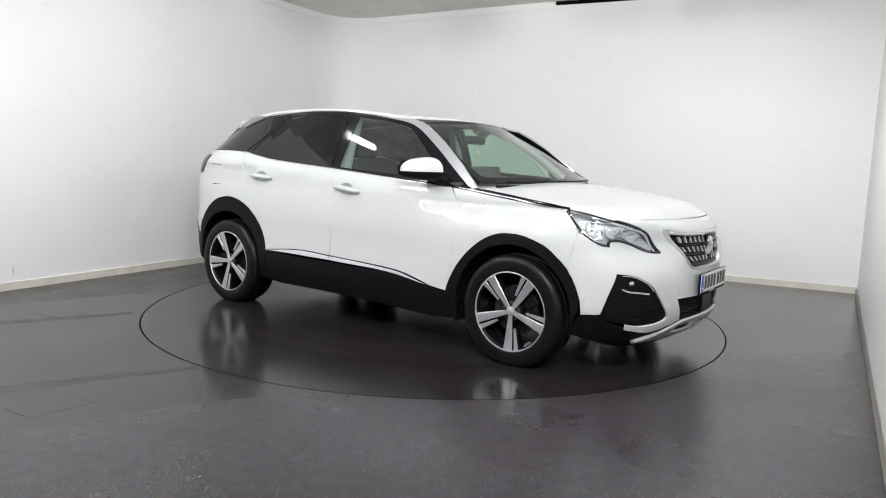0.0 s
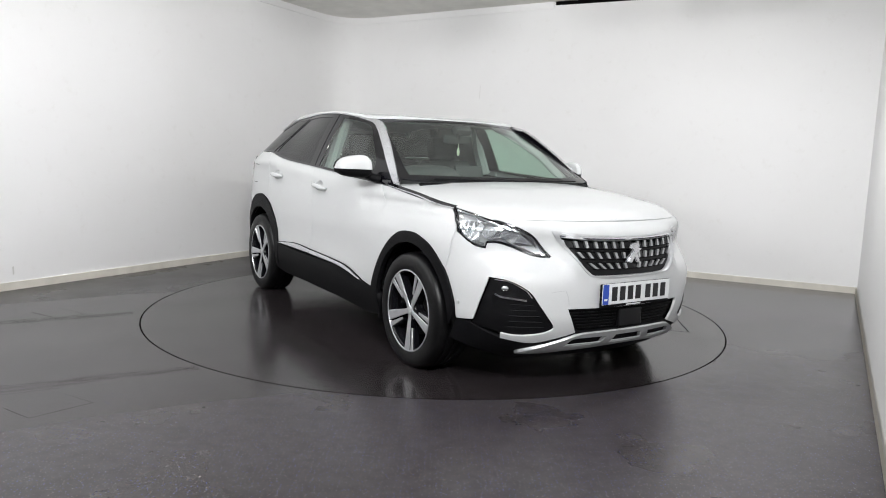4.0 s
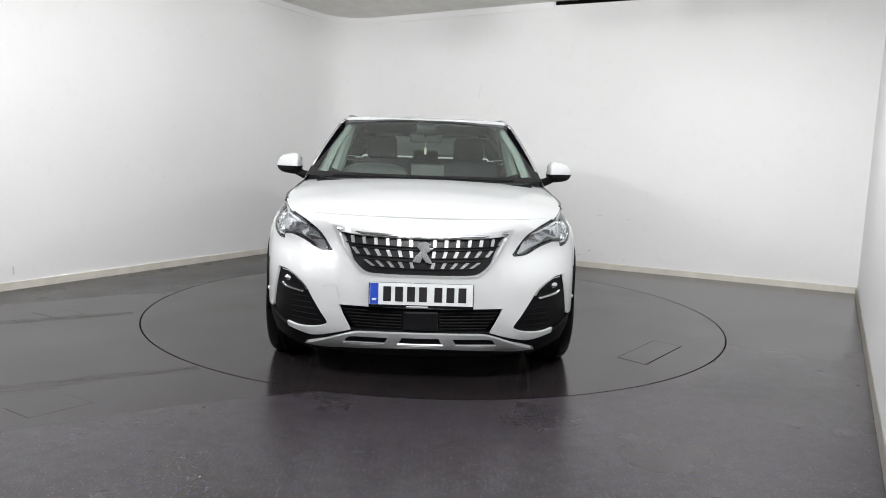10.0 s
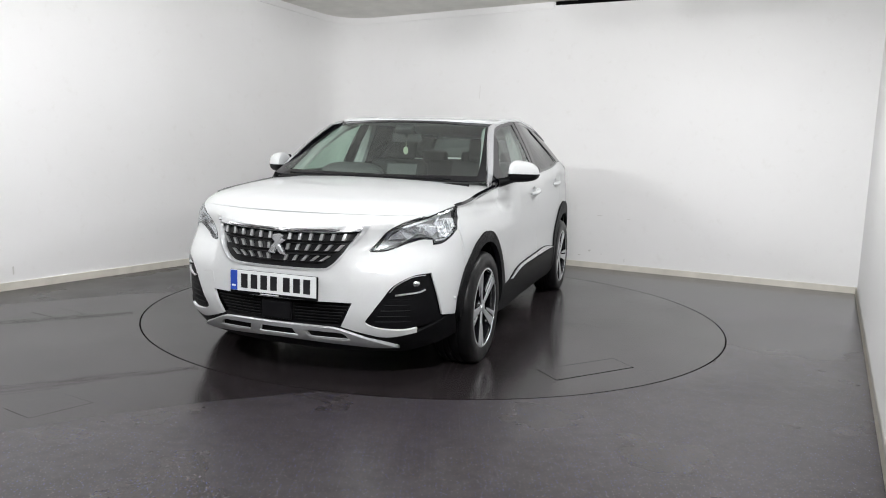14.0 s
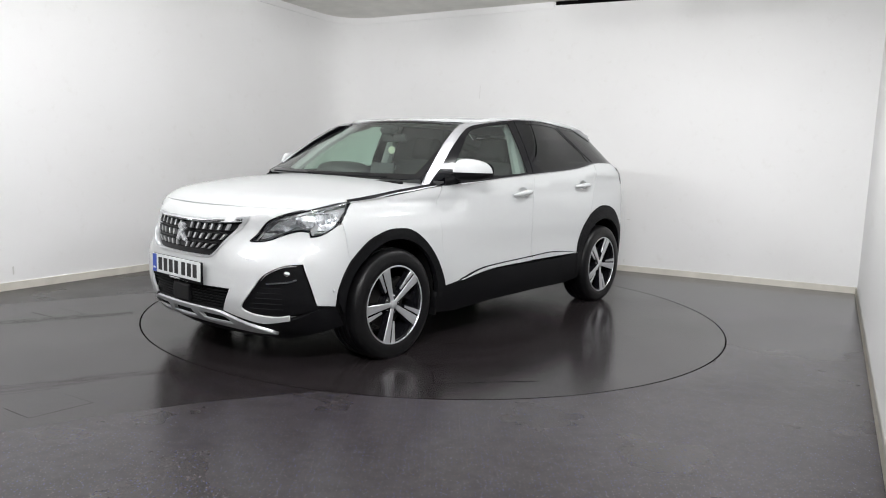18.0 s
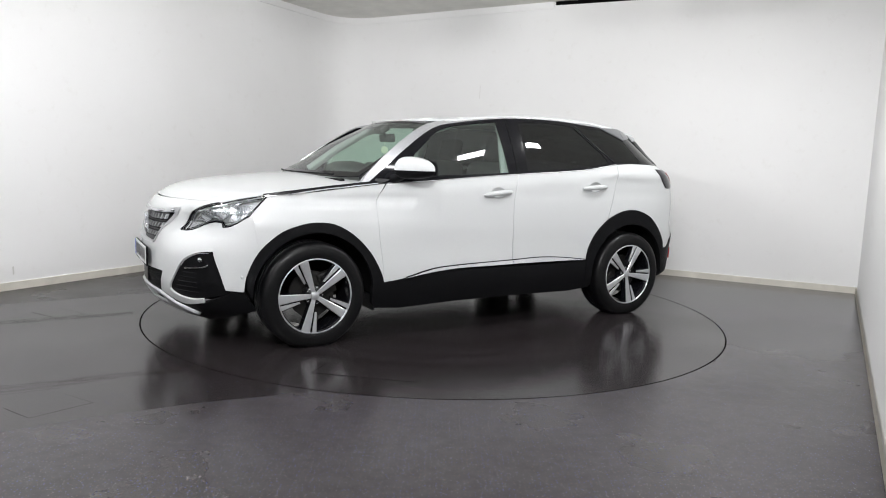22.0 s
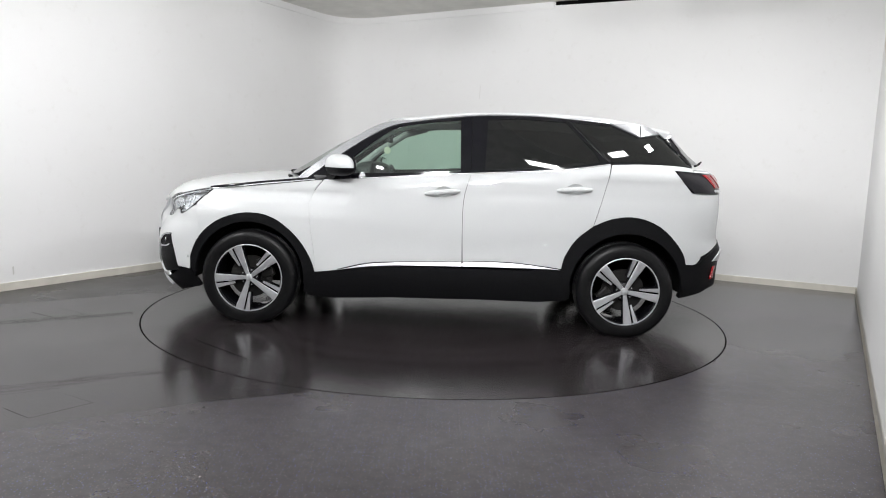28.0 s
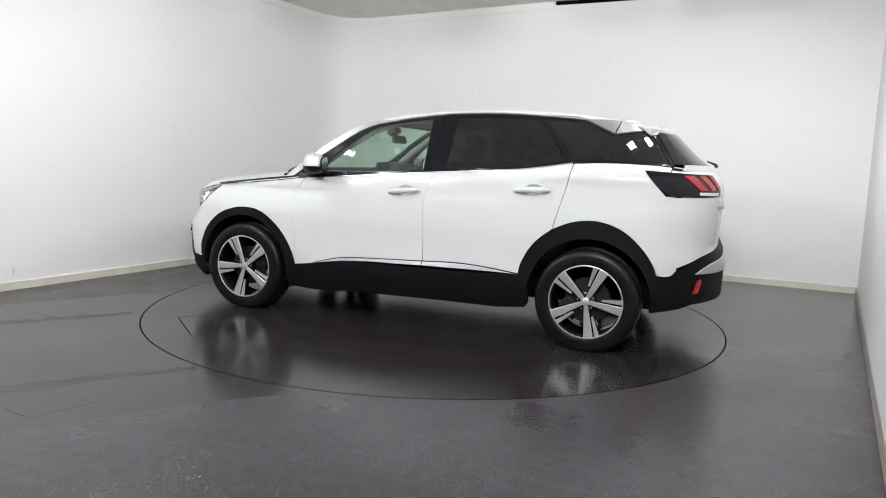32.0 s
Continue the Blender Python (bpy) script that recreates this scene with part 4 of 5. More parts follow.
panel("windscreen_border", ws, "screen", GLOSSBLACK, car, "black windscreen border", lift=-.002, thick=.006, gap=0, step=.06, holes=(ws_in,))
panel("windscreen", ws_in, "screen", CLEARGLASS, car, "green-tinted windscreen", lift=-.003, thick=.004, gap=-.004, step=.08)
cowl = bmesh.new()
pts = [(screen(y, 1.06) - .010, y, 1.052) for y in np.linspace(-.70, .70, 15)]
tube(cowl, pts, .016, 8)
part("scuttle", cowl, CLAD, car, "black plastic scuttle panel", True)
for a, b in ((.58, -.05), (-.06, -.60)):
    bm = bmesh.new()
    tube(bm, [(screen(y, 1.085) + .010, y, 1.085 + .006) for y in np.linspace(a, b, 8)], .006, 6)
    part("wiper", bm, CLAD, car, "black wiper blade", True)

# ---- front end ----
GRILLE = [(.475, .866, 1), (.40, .746), (.345, .672), (.300, .634), (.24, .624), (0, .623), (-.24, .624), (-.300, .634), (-.345, .672), (-.40, .746), (-.475, .866, 1), (-.39, .856), (-.27, .846), (0, .838), (.27, .846), (.39, .856)]
GRILLE_IN = [(.436, .833, 1), (.36, .706), (.325, .665), (.288, .640), (.23, .633), (0, .632), (-.23, .633), (-.288, .640), (-.325, .665), (-.36, .706), (-.436, .833, 1), (-.3, .822), (0, .815), (.3, .822)]
LAMP = [(1.137, .950, 1), (1.108, .964, 1), (.945, .936), (.862, .921), (.799, .908), (.677, .873), (.579, .824), (.487, .731, 1), (.50, .723), (.575, .729), (.668, .765), (.762, .789), (.823, .788, 1), (.824, .761, 1), (.878, .767), (.938, .790), (1.002, .823), (1.068, .882)]   # headlamp: angle, z
FOG = [(.768, .613, 1), (.70, .606), (.617, .553), (.570, .485), (.53, .425), (.488, .362), (.50, .344), (.545, .326), (.60, .317), (.665, .314), (.722, .328, 1), (1.86, .36, 1), (1.888, .392), (1.925, .51)]
LOWER = [(.424, .459, 1), (.358, .343, 1), (.33, .336), (0, .336), (-.33, .336), (-.358, .343, 1), (-.424, .459, 1), (0, .455)]


def both_ways(pts):
    """A front outline that crosses the middle."""
    return [(math.atan2(q[0], nose_round(q[0], q[1]) - XF), *q[1:]) for q in pts]


right = [(.862, .918, 1), *LAMP[4:17], (1.062, .846, 1)] + to_wrap([(1.685, .70, 1), (1.675, .627, 1), (1.757, .487), (1.775, .376, 1), (1.876, .386, 1), (1.914, .51), (.775, .620, 1), *FOG[1:10], (.722, .325, 1), (.716, .296, 1), (.577, .272), (.46, .299), (.362, .330, 1), (.424, .462, 1)])
left = [(-q[0], *q[1:]) for q in right][::-1]
panel("front_bumper", both_ways([(.0, .911)]) + right + left, "wrap", PAINT, car, "white painted front bumper", gap=.0005, step=.045, holes=(both_ways(GRILLE),))
panel("front_shell", both_ways([(0, .90)]) + to_wrap([(.6, .89, 1), (1.80, .80, 1), (1.80, .30, 1), (.6, .22, 1)]) + [(-q[0], *q[1:]) for q in to_wrap([(.6, .89, 1), (1.80, .80, 1), (1.80, .30, 1), (.6, .22, 1)])][::-1], "wrap", SHELL, car, "dark inner structure", lift=-.10, thick=.01, gap=0, step=.09)
panel("grille_frame", both_ways(GRILLE), "wrap", SATIN, car, "satin silver grille surround", lift=.006, thick=.035, gap=0, step=.05, holes=(both_ways(GRILLE_IN),))
panel("grille", both_ways(GRILLE_IN), "wrap", GRILLEBLACK, car, "black radiator grille", lift=-.028, thick=.01, gap=-.006, step=.05)
bm = bmesh.new()
tube(bm, [(nose(y, z) + .006, y, z) for y, z in ((-.44, .845), (-.3, .832), (-.15, .827), (0, .825), (.15, .827), (.3, .832), (.44, .845))], .009, 8)
part("grille_brow", bm, CHROME, car, "bright chrome bar over the grille", True)
for row, z0 in enumerate((.790, .735, .680)):
    h = .034 - .003 * row
    for k in range(-7, 8):
        if k == 0 or (row == 2 and abs(k) > 5) or (row == 1 and abs(k) > 6):
            continue
        y0 = k * (.060 - .003 * row)
        lean = -.007 * k * (row * .5 + .15) * .5
        bm = bmesh.new()
        wd = .0085
        q = []
        for a, b in ((-wd, h / 2), (wd, h / 2), (wd, -h / 2), (-wd, -h / 2)):
            yy = y0 + a + lean * (-b / h * 2)
            zz = z0 + b + .012 * (abs(y0) / .42) ** 2
            q.append((nose(yy, zz) - .012, yy, zz))
        plate(bm, q, (-.014, 0, 0))
        part("grille_chip", bm, CHIP, bpy.data.objects["grille"])
    for dz in (h / 2 + .004, -h / 2 - .004):
        bm = bmesh.new()
        zz = z0 + dz
        wide = .415 - .055 * (row + (0 if dz > 0 else .6)) if row else .42
        pts = [(nose(y, zz + .012 * (abs(y) / .42) ** 2) - .020, y, zz + .012 * (abs(y) / .42) ** 2) for y in np.linspace(-wide, wide, 17)]
        tube(bm, pts, .0035, 6)
        part("grille_bar", bm, CLAD, bpy.data.objects["grille"], smooth=True)
# emblem: a plain bright shape
bm = bmesh.new()
em = [(.038, .79), (.012, .803), (-.02, .797), (-.028, .775), (-.010, .757), (-.038, .725), (-.052, .700), (-.012, .695), (.0, .722), (.018, .698), (.052, .690), (.040, .715), (.020, .745), (.055, .77), (.030, .775)]
plate(bm, [(nose_x(.75) + .012, y, z) for y, z in em], (-.02, 0, 0))
bmesh.ops.bevel(bm, geom=[e for e in bm.edges if all(abs(v.co.x - nose_x(.75) - .012) < .001 for v in e.verts)], offset=.005, segments=2, affect="EDGES")
part("emblem", bm, MOULDING, car, "bright metal emblem")
# number plate
holder = nose_x(.53)
bm = bmesh.new()
box(bm, (.012, .53, .128), (holder + .008, 0, .532), .004)
part("plate_holder", bm, CLAD, car, "black plate holder")
bm = bmesh.new()
box(bm, (.004, .52, .111), (holder + .017, 0, .540), .001)
number = part("number_plate", bm, PLATEWHITE, car, "white number plate with a blue band")
bm = bmesh.new()
box(bm, (.002, .042, .107), (holder + .0195, -.237, .540), 0)
part("plate_band", bm, PLATEBLUE, number, "blue band")
bm = bmesh.new()
box(bm, (.002, .022, .010), (holder + .0212, -.237, .512), 0)
part("plate_mark", bm, PLATEWHITE, number)
for k, y0 in enumerate((-.172, -.112, -.052, .008, .085, .146, .206)):
    bm = bmesh.new()
    box(bm, (.002, .040, .076), (holder + .0195, y0, .540), 0)
    part("plate_bar", bm, INK, number)
bm = bmesh.new()
box(bm, (.002, .11, .006), (holder + .0150, -.02, .4755), 0)
part("plate_caption", bm, PLATEWHITE, number)
# cover of the towing eye: a fine joint in the bumper
for line in ([(-.515, .550), (-.48, .557), (-.441, .561)], [(-.441, .561), (-.428, .53), (-.420, .485)]):
    strip("tow_cover_joint", both_ways(line), .003, "wrap", SATIN, car, "fine joint of the towing-eye cover", 1, .0006, .003)
# lower grille, skid plate, lips
panel("lower_grille", both_ways(LOWER), "wrap", CLAD, car, "black lower air intake", lift=-.035, thick=.012, gap=-.008, step=.06)
for k in range(6):
    zz = .352 + .017 * k
    for a, b in ((-.40 + .012 * (5 - k), -.10), (.10, .40 - .012 * (5 - k))):
        bm = bmesh.new()
        tube(bm, [(nose(y, zz) - .022, y, zz) for y in np.linspace(a, b, 9)], .004, 6)
        part("intake_slat", bm, CLAD, bpy.data.objects["lower_grille"], smooth=True)
bm = bmesh.new()
box(bm, (.02, .18, .10), (nose_x(.39) - .022, 0, .395), .01)
part("sensor_cover", bm, GRILLEBLACK, bpy.data.objects["lower_grille"], "flat black sensor cover")
SKID = [(.62, .212, 1), (.50, .262), (.36, .316), (.30, .326), (0, .331), (-.30, .326), (-.36, .316), (-.50, .262), (-.62, .212, 1), (-.50, .214), (-.39, .226), (0, .246), (.39, .226), (.50, .214)]
slots = [[(.40, .254, 1), (.37, .296), (.30, .303), (.16, .305, 1), (.185, .260, 1)], [(.118, .260, 1), (.095, .308, 1), (-.095, .308, 1), (-.118, .260, 1)], [(-.185, .260, 1), (-.16, .305, 1), (-.30, .303), (-.37, .296), (-.40, .254, 1)]]
panel("skid_plate", both_ways(SKID), "wrap", SATIN, car, "silver-painted skid plate with three slots", lift=.012, thick=.04, gap=0, step=.04, holes=[both_ways(h) for h in slots])
for h in slots:
    bm = bmesh.new()
    tube(bm, [(nose(y, z + .004) + .014, y, z + .004) for y, z in [((q[0]), q[1]) for q in h if q[1] < .27]][:2], .004, 6)
    part("skid_rib", bm, SATIN, car, "bright lip of the slot", True)
panel("front_valance", both_ways([(0, .335)]) + to_wrap([(.36, .33, 1), (.46, .295), (.577, .268), (.70, .29), (1.84, .37, 1), (1.775, .378, 1), (1.70, .25, 1), (.62, .165, 1)]) + [(-q[0], *q[1:]) for q in to_wrap([(.36, .33, 1), (.46, .295), (.577, .268), (.70, .29), (1.84, .37, 1), (1.775, .378, 1), (1.70, .25, 1), (.62, .165, 1)])][::-1],
      "wrap", CLAD, car, "black plastic lower bumper", lift=-.004, thick=.03, gap=0, step=.06)


def front_corner(s):
    sub = panel("fog_surround", to_wrap(FOG), "wrap", CLAD, car, "black plastic bumper insert", s, -.014, .012, -.004, .05)
    strip("fog_trim", to_wrap([(.63, .505), (.68, .512), (.735, .520), (.758, .532)]), .009, "wrap", CHROME, car, "chrome fog lamp trim", s, -.004, .02)
    strip("fog_brow", to_wrap([(.755, .609), (.70, .600), (.63, .555), (.605, .52)]), .0045, "wrap", CHROME, car, "thin chrome fog lamp edge", s, -.004, .02)
    bm = bmesh.new()
    q = around(math.atan2(.715, nose_round(.715, .565) - XF), .565)
    ball(bm, (.008, .020, .015), (q.x - .010, s * q.y, q.z), (0, 0, s * 25))
    part("fog_lamp", bm, REFLECTOR, car, "round clear fog lamp", True)
    for k in range(5):
        zz = .36 + .03 * k
        a = .52 + .016 * k
        bm = bmesh.new()
        tube(bm, [(lambda q: (q.x - .012, s * (q.y - .012), q.z))(around(math.atan2(y, nose_round(y, zz) - XF), zz)) for y in np.linspace(a + .02, .70, 5)], .004, 6)
        part("fog_slat", bm, CLAD, sub, smooth=True)
    bm = bmesh.new()
    q = around(math.atan2(side_y(1.811, .402 + .05), 1.811 - XF), .452)
    ball(bm, (.006, .011, .011), (1.790, s * side_y(1.790, .468), .468))
    part("parking_sensor", bm, PAINT, car, "round parking sensor", True)
    # headlamp: dark housing, two bright bowls, light blades, a mask and the clear cover
    hw = LAMP
    lamp = panel("headlamp", hw, "wrap", LAMPGREY, car, "swept-back halogen headlamp with chrome reflectors", s, -.045, .04, 0, .05)
    for bowl, deep in ((BOWL_OUT, .022), (BOWL_IN, .016)):
        mid = sum((Vector(q) for q in bowl), Vector((0, 0))) / len(bowl)
        panel("reflector", bowl, "wrap", LAMPCHROME, lamp, "faceted chrome reflector bowl", s,
              lambda u, v, m=mid, d=deep: -.014 - d * max(0, 1 - ((u - m.x) / .075) ** 2 - ((v - m.y) / .06) ** 2) + .0016 * math.sin(u * 62 + v * 40) * math.sin(v * 85), .02, .001, .012, 4)
        q = around(mid.x, mid.y)
        bm = bmesh.new()
        ball(bm, (.014, .014, .014), (q.x - .020, s * (q.y - .010), q.z))
        part("bulb", bm, LENS, lamp, smooth=True)
    for u, top, low in ((1.02, .892, .862), (.99, .898, .838), (.955, .898, .822), (.85, .866, .838), (.815, .868, .836), (.78, .862, .834)):
        strip("reflector_facet", [(u, top), (u - .004, (top + low) / 2), (u - .012, low)], .006, "wrap", REFLECTOR, lamp, "", s, -.012, .01)
    panel("light_slash", SLASH, "wrap", REFLECTOR, lamp, "bright inner light slash", s, -.010, .02, 0, .03, 4)
    strip("light_blade", BLADE, .010, "wrap", REFLECTOR, lamp, "bright upper light blade", s, -.006, .02)
    strip("light_blade", LOW_BLADE, .009, "wrap", REFLECTOR, lamp, "bright lower lamp edge", s, -.008, .02)
    inner = [(q.x, q.y) for q in shrink(smooth_loop(hw, 3), .009)]
    panel("lamp_mask", hw, "wrap", GLOSSBLACK, lamp, "black lamp border", s, -.003, .02, 0, .04, 3, holes=(inner,))
    panel("headlamp_cover", hw, "wrap", LENS, lamp, "clear polycarbonate cover", s, .001, .012, .003, .05)


BOWL_OUT = [(1.049, .898), (1.0, .908), (.93, .904), (.895, .880), (.907, .844), (.875, .802), (.919, .801), (.979, .820), (1.023, .853)]
BOWL_IN = [(.881, .870), (.799, .877), (.72, .860), (.63, .818), (.565, .768), (.63, .768), (.70, .790), (.765, .812), (.817, .803), (.877, .834)]
SLASH = [(.675, .792), (.572, .780), (.541, .742), (.605, .762)]
BLADE = [(1.107, .950), (.946, .922), (.801, .886), (.678, .852), (.593, .815), (.525, .736)]
LOW_BLADE = [(1.006, .834), (.929, .796), (.844, .784)]
for s in (1, -1):
    front_corner(s)

# ---- rear end ----
def rear_corner(s):
    lamp = panel("tail_lamp", to_tail([(-1.648, 1.190, 1), (-1.80, 1.182), (.66, 1.175), (.45, 1.170, 1), (.45, 1.04, 1), (.62, 1.033), (-1.80, 1.036, 1), (-1.70, 1.125)]), "tail", LAMPBLACK, car, "dark tail lamp with red claw bars", s, .002, .02, .001, .04)
    for a in (.70, .60, .50):
        panel("red_claw", to_tail([(a + .03, 1.165, 1), (a - .03, 1.163, 1), (a - .065, 1.075, 1), (a - .01, 1.075, 1)]), "tail", REDLENS, lamp, "red light bar", s, .005, .006, 0, .04)
    strip("reversing_light", to_tail([(.70, 1.055), (.60, 1.052), (.50, 1.05)]), .018, "tail", REFLECTOR, lamp, "clear lower lens", s, .005, .006)
    panel("rear_reflector", to_tail([(-1.998, .510, 1), (-2.020, .513, 1), (-2.002, .425, 1), (-1.974, .420, 1)]), "tail", REDLENS, car, "red reflector", s, .016, .01, 0, .04)


for s in (1, -1):
    rear_corner(s)
tail_right = to_tail([(.0, 1.20), (.5, 1.196), (.66, 1.190), (-1.80, 1.196, 1), (-1.80, 1.184, 1), (.66, 1.178), (.447, 1.172, 1), (.447, 1.038, 1), (.62, 1.03), (-1.83, 1.028, 1), (-1.85, .8), (-1.85, .575, 1), (.70, .655, 1), (.50, .690), (.25, .706)])
panel("tailgate", tail_right + [(-q[0], *q[1:]) for q in tail_right][::-1], "tail", PAINT, car, "white tailgate and rear corners", lift=-.001, gap=.001, step=.06)
bump_right = to_tail([(0, .715), (.25, .706), (.50, .688), (.70, .653), (-1.856, .535, 1), (-1.758, .525, 1), (-1.735, .29, 1), (-1.90, .322), (.70, .35), (.3, .355), (0, .355)])
panel("rear_bumper", bump_right + [(-q[0], *q[1:]) for q in bump_right][::-1], "tail", CLAD, car, "black plastic rear bumper", lift=.004, thick=.04, gap=0, step=.06)
silver = to_tail([(0, .64), (.3, .635), (.56, .620), (.66, .595), (.725, .550, 1), (.60, .548), (.3, .545), (0, .54)])
panel("bumper_insert", silver + [(-q[0], *q[1:]) for q in silver][::-1], "tail", SATIN, car, "silver rear bumper insert", lift=.012, thick=.02, gap=0, step=.06)
rg = [(z, y) for z in np.linspace(1.235, 1.440, 7) for y in np.linspace(-1, 1, 13)]
half_w = lambda z: side_y(-1.79 + .85 * (z - 1.234), z) - .012
verts = [(rear(y * half_w(z), z) + .008, y * half_w(z), z) for z, y in rg]
faces = [(i * 13 + k, i * 13 + k + 1, (i + 1) * 13 + k + 1, (i + 1) * 13 + k) for i in range(6) for k in range(12)]
from_data("rear_window", verts, faces, REARGLASS, car, "dark heated rear window")
for s in (1, -1):
    # black corners between the last side windows and the rear window
    verts = []
    for z in np.linspace(1.225, 1.452, 8):
        xe = -1.812 + .80 * (z - 1.219)
        a, b = Vector((xe + .012, side_y(xe + .012, z) - .001, z)), Vector((rear(half_w(z), z) + .010, half_w(z) - .012, z))
        m = a.lerp(b, .5) + Vector((-.006, .006, 0))
        verts += [(q.x, s * q.y, q.z) for q in (a, m, b)]
    from_data("rear_pillar", verts, [(i * 3 + k, i * 3 + k + 1, i * 3 + k + 4, i * 3 + k + 3) for i in range(7) for k in range(2)], GLOSSBLACK, car, "gloss black rear pillar")
spoiler = [(-1.408, -.528, 1), (-1.428, -.3), (-1.438, 0), (-1.428, .3), (-1.408, .528, 1), (-1.55, .540), (-1.645, .535, 1), (-1.72, .40), (-1.755, .2), (-1.765, 0), (-1.755, -.2), (-1.72, -.40), (-1.645, -.535, 1), (-1.55, -.540)]
panel("roof_spoiler", spoiler, "roof", PAINT, car, "white roof spoiler over the rear window", thick=.032, gap=.001, step=.07)
for s in (1, -1):
    bm = bmesh.new()
    plate(bm, [(-1.57, s * .545, 1.474), (-1.645, s * .53, 1.462), (-1.70, s * .50, 1.458), (-1.68, s * .53, 1.425), (-1.64, s * .545, 1.42)], (0, -s * .05, 0))
    part("spoiler_end", bm, SATIN, car, "grey spoiler end piece")
bm = bmesh.new()
tube(bm, [(-2.055, .0, 1.232), (-2.05, .1, 1.243), (-2.00, .30, 1.262)], [.013, .009, .005], 8)
part("rear_wiper", bm, CLAD, car, "black rear wiper", True)
bm = bmesh.new()
box(bm, (.006, .14, .020), (rear(.42, .96) - .004, .42, .96), .002, (0, 0, -14))
part("tailgate_badge", bm, WEDGE, car, "small bright lettering bar")
bm = bmesh.new()
tube(bm, [(-1.42, 0, roof(-1.42, 0)), (-1.44, 0, roof(-1.44, 0) + .02), (-1.5, 0, roof(-1.5, 0) + .025)], [.03, .02, .006], 8)
part("roof_antenna", bm, PAINT, car, "short fin antenna", True)

for ob in bpy.data.objects:
    if ob.name.startswith(("front_side_window", "windscreen", "headlamp_cover")) and ob.data.materials[0] in (CLEARGLASS, LENS):
        ob.visible_shadow = False

# ---- underside ----
bm = bmesh.new()
box(bm, (3.5, 1.10, .10), (0, 0, .30), .03)
box(bm, (1.65, 1.66, .06), (0, 0, .275), .02)
part("underbody", bm, SHELL, car, "dark underbody")
for s in (1, -1):
    for cx, r in ((1.335, .405), (-1.340, .415)):
        bm = bmesh.new()
        rows = []
        for a in np.linspace(-4, 184, 23):
            c, si = math.cos(radians(a)), math.sin(radians(a))
            rows.append([bm.verts.new((cx + r * c * k, s * y, max(.2, .342 + r * si * k))) for y, k in ((.86, 1), (.60, 1), (.58, .96), (.58, .02))])
        for a, b in zip(rows, rows[1:]):
            for k in range(3):
                bm.faces.new((a[k], a[k + 1], b[k + 1], b[k]))
        bmesh.ops.remove_doubles(bm, verts=bm.verts, dist=.0005)
        part("wheel_well", bm, SHELL, car, "dark wheel well", True)
    bm = bmesh.new()
    box(bm, (.012, .20, .10), (.925, s * .78, .25), .004)
    part("mud_flap", bm, RUBBER, car)


# ---- wheels ----


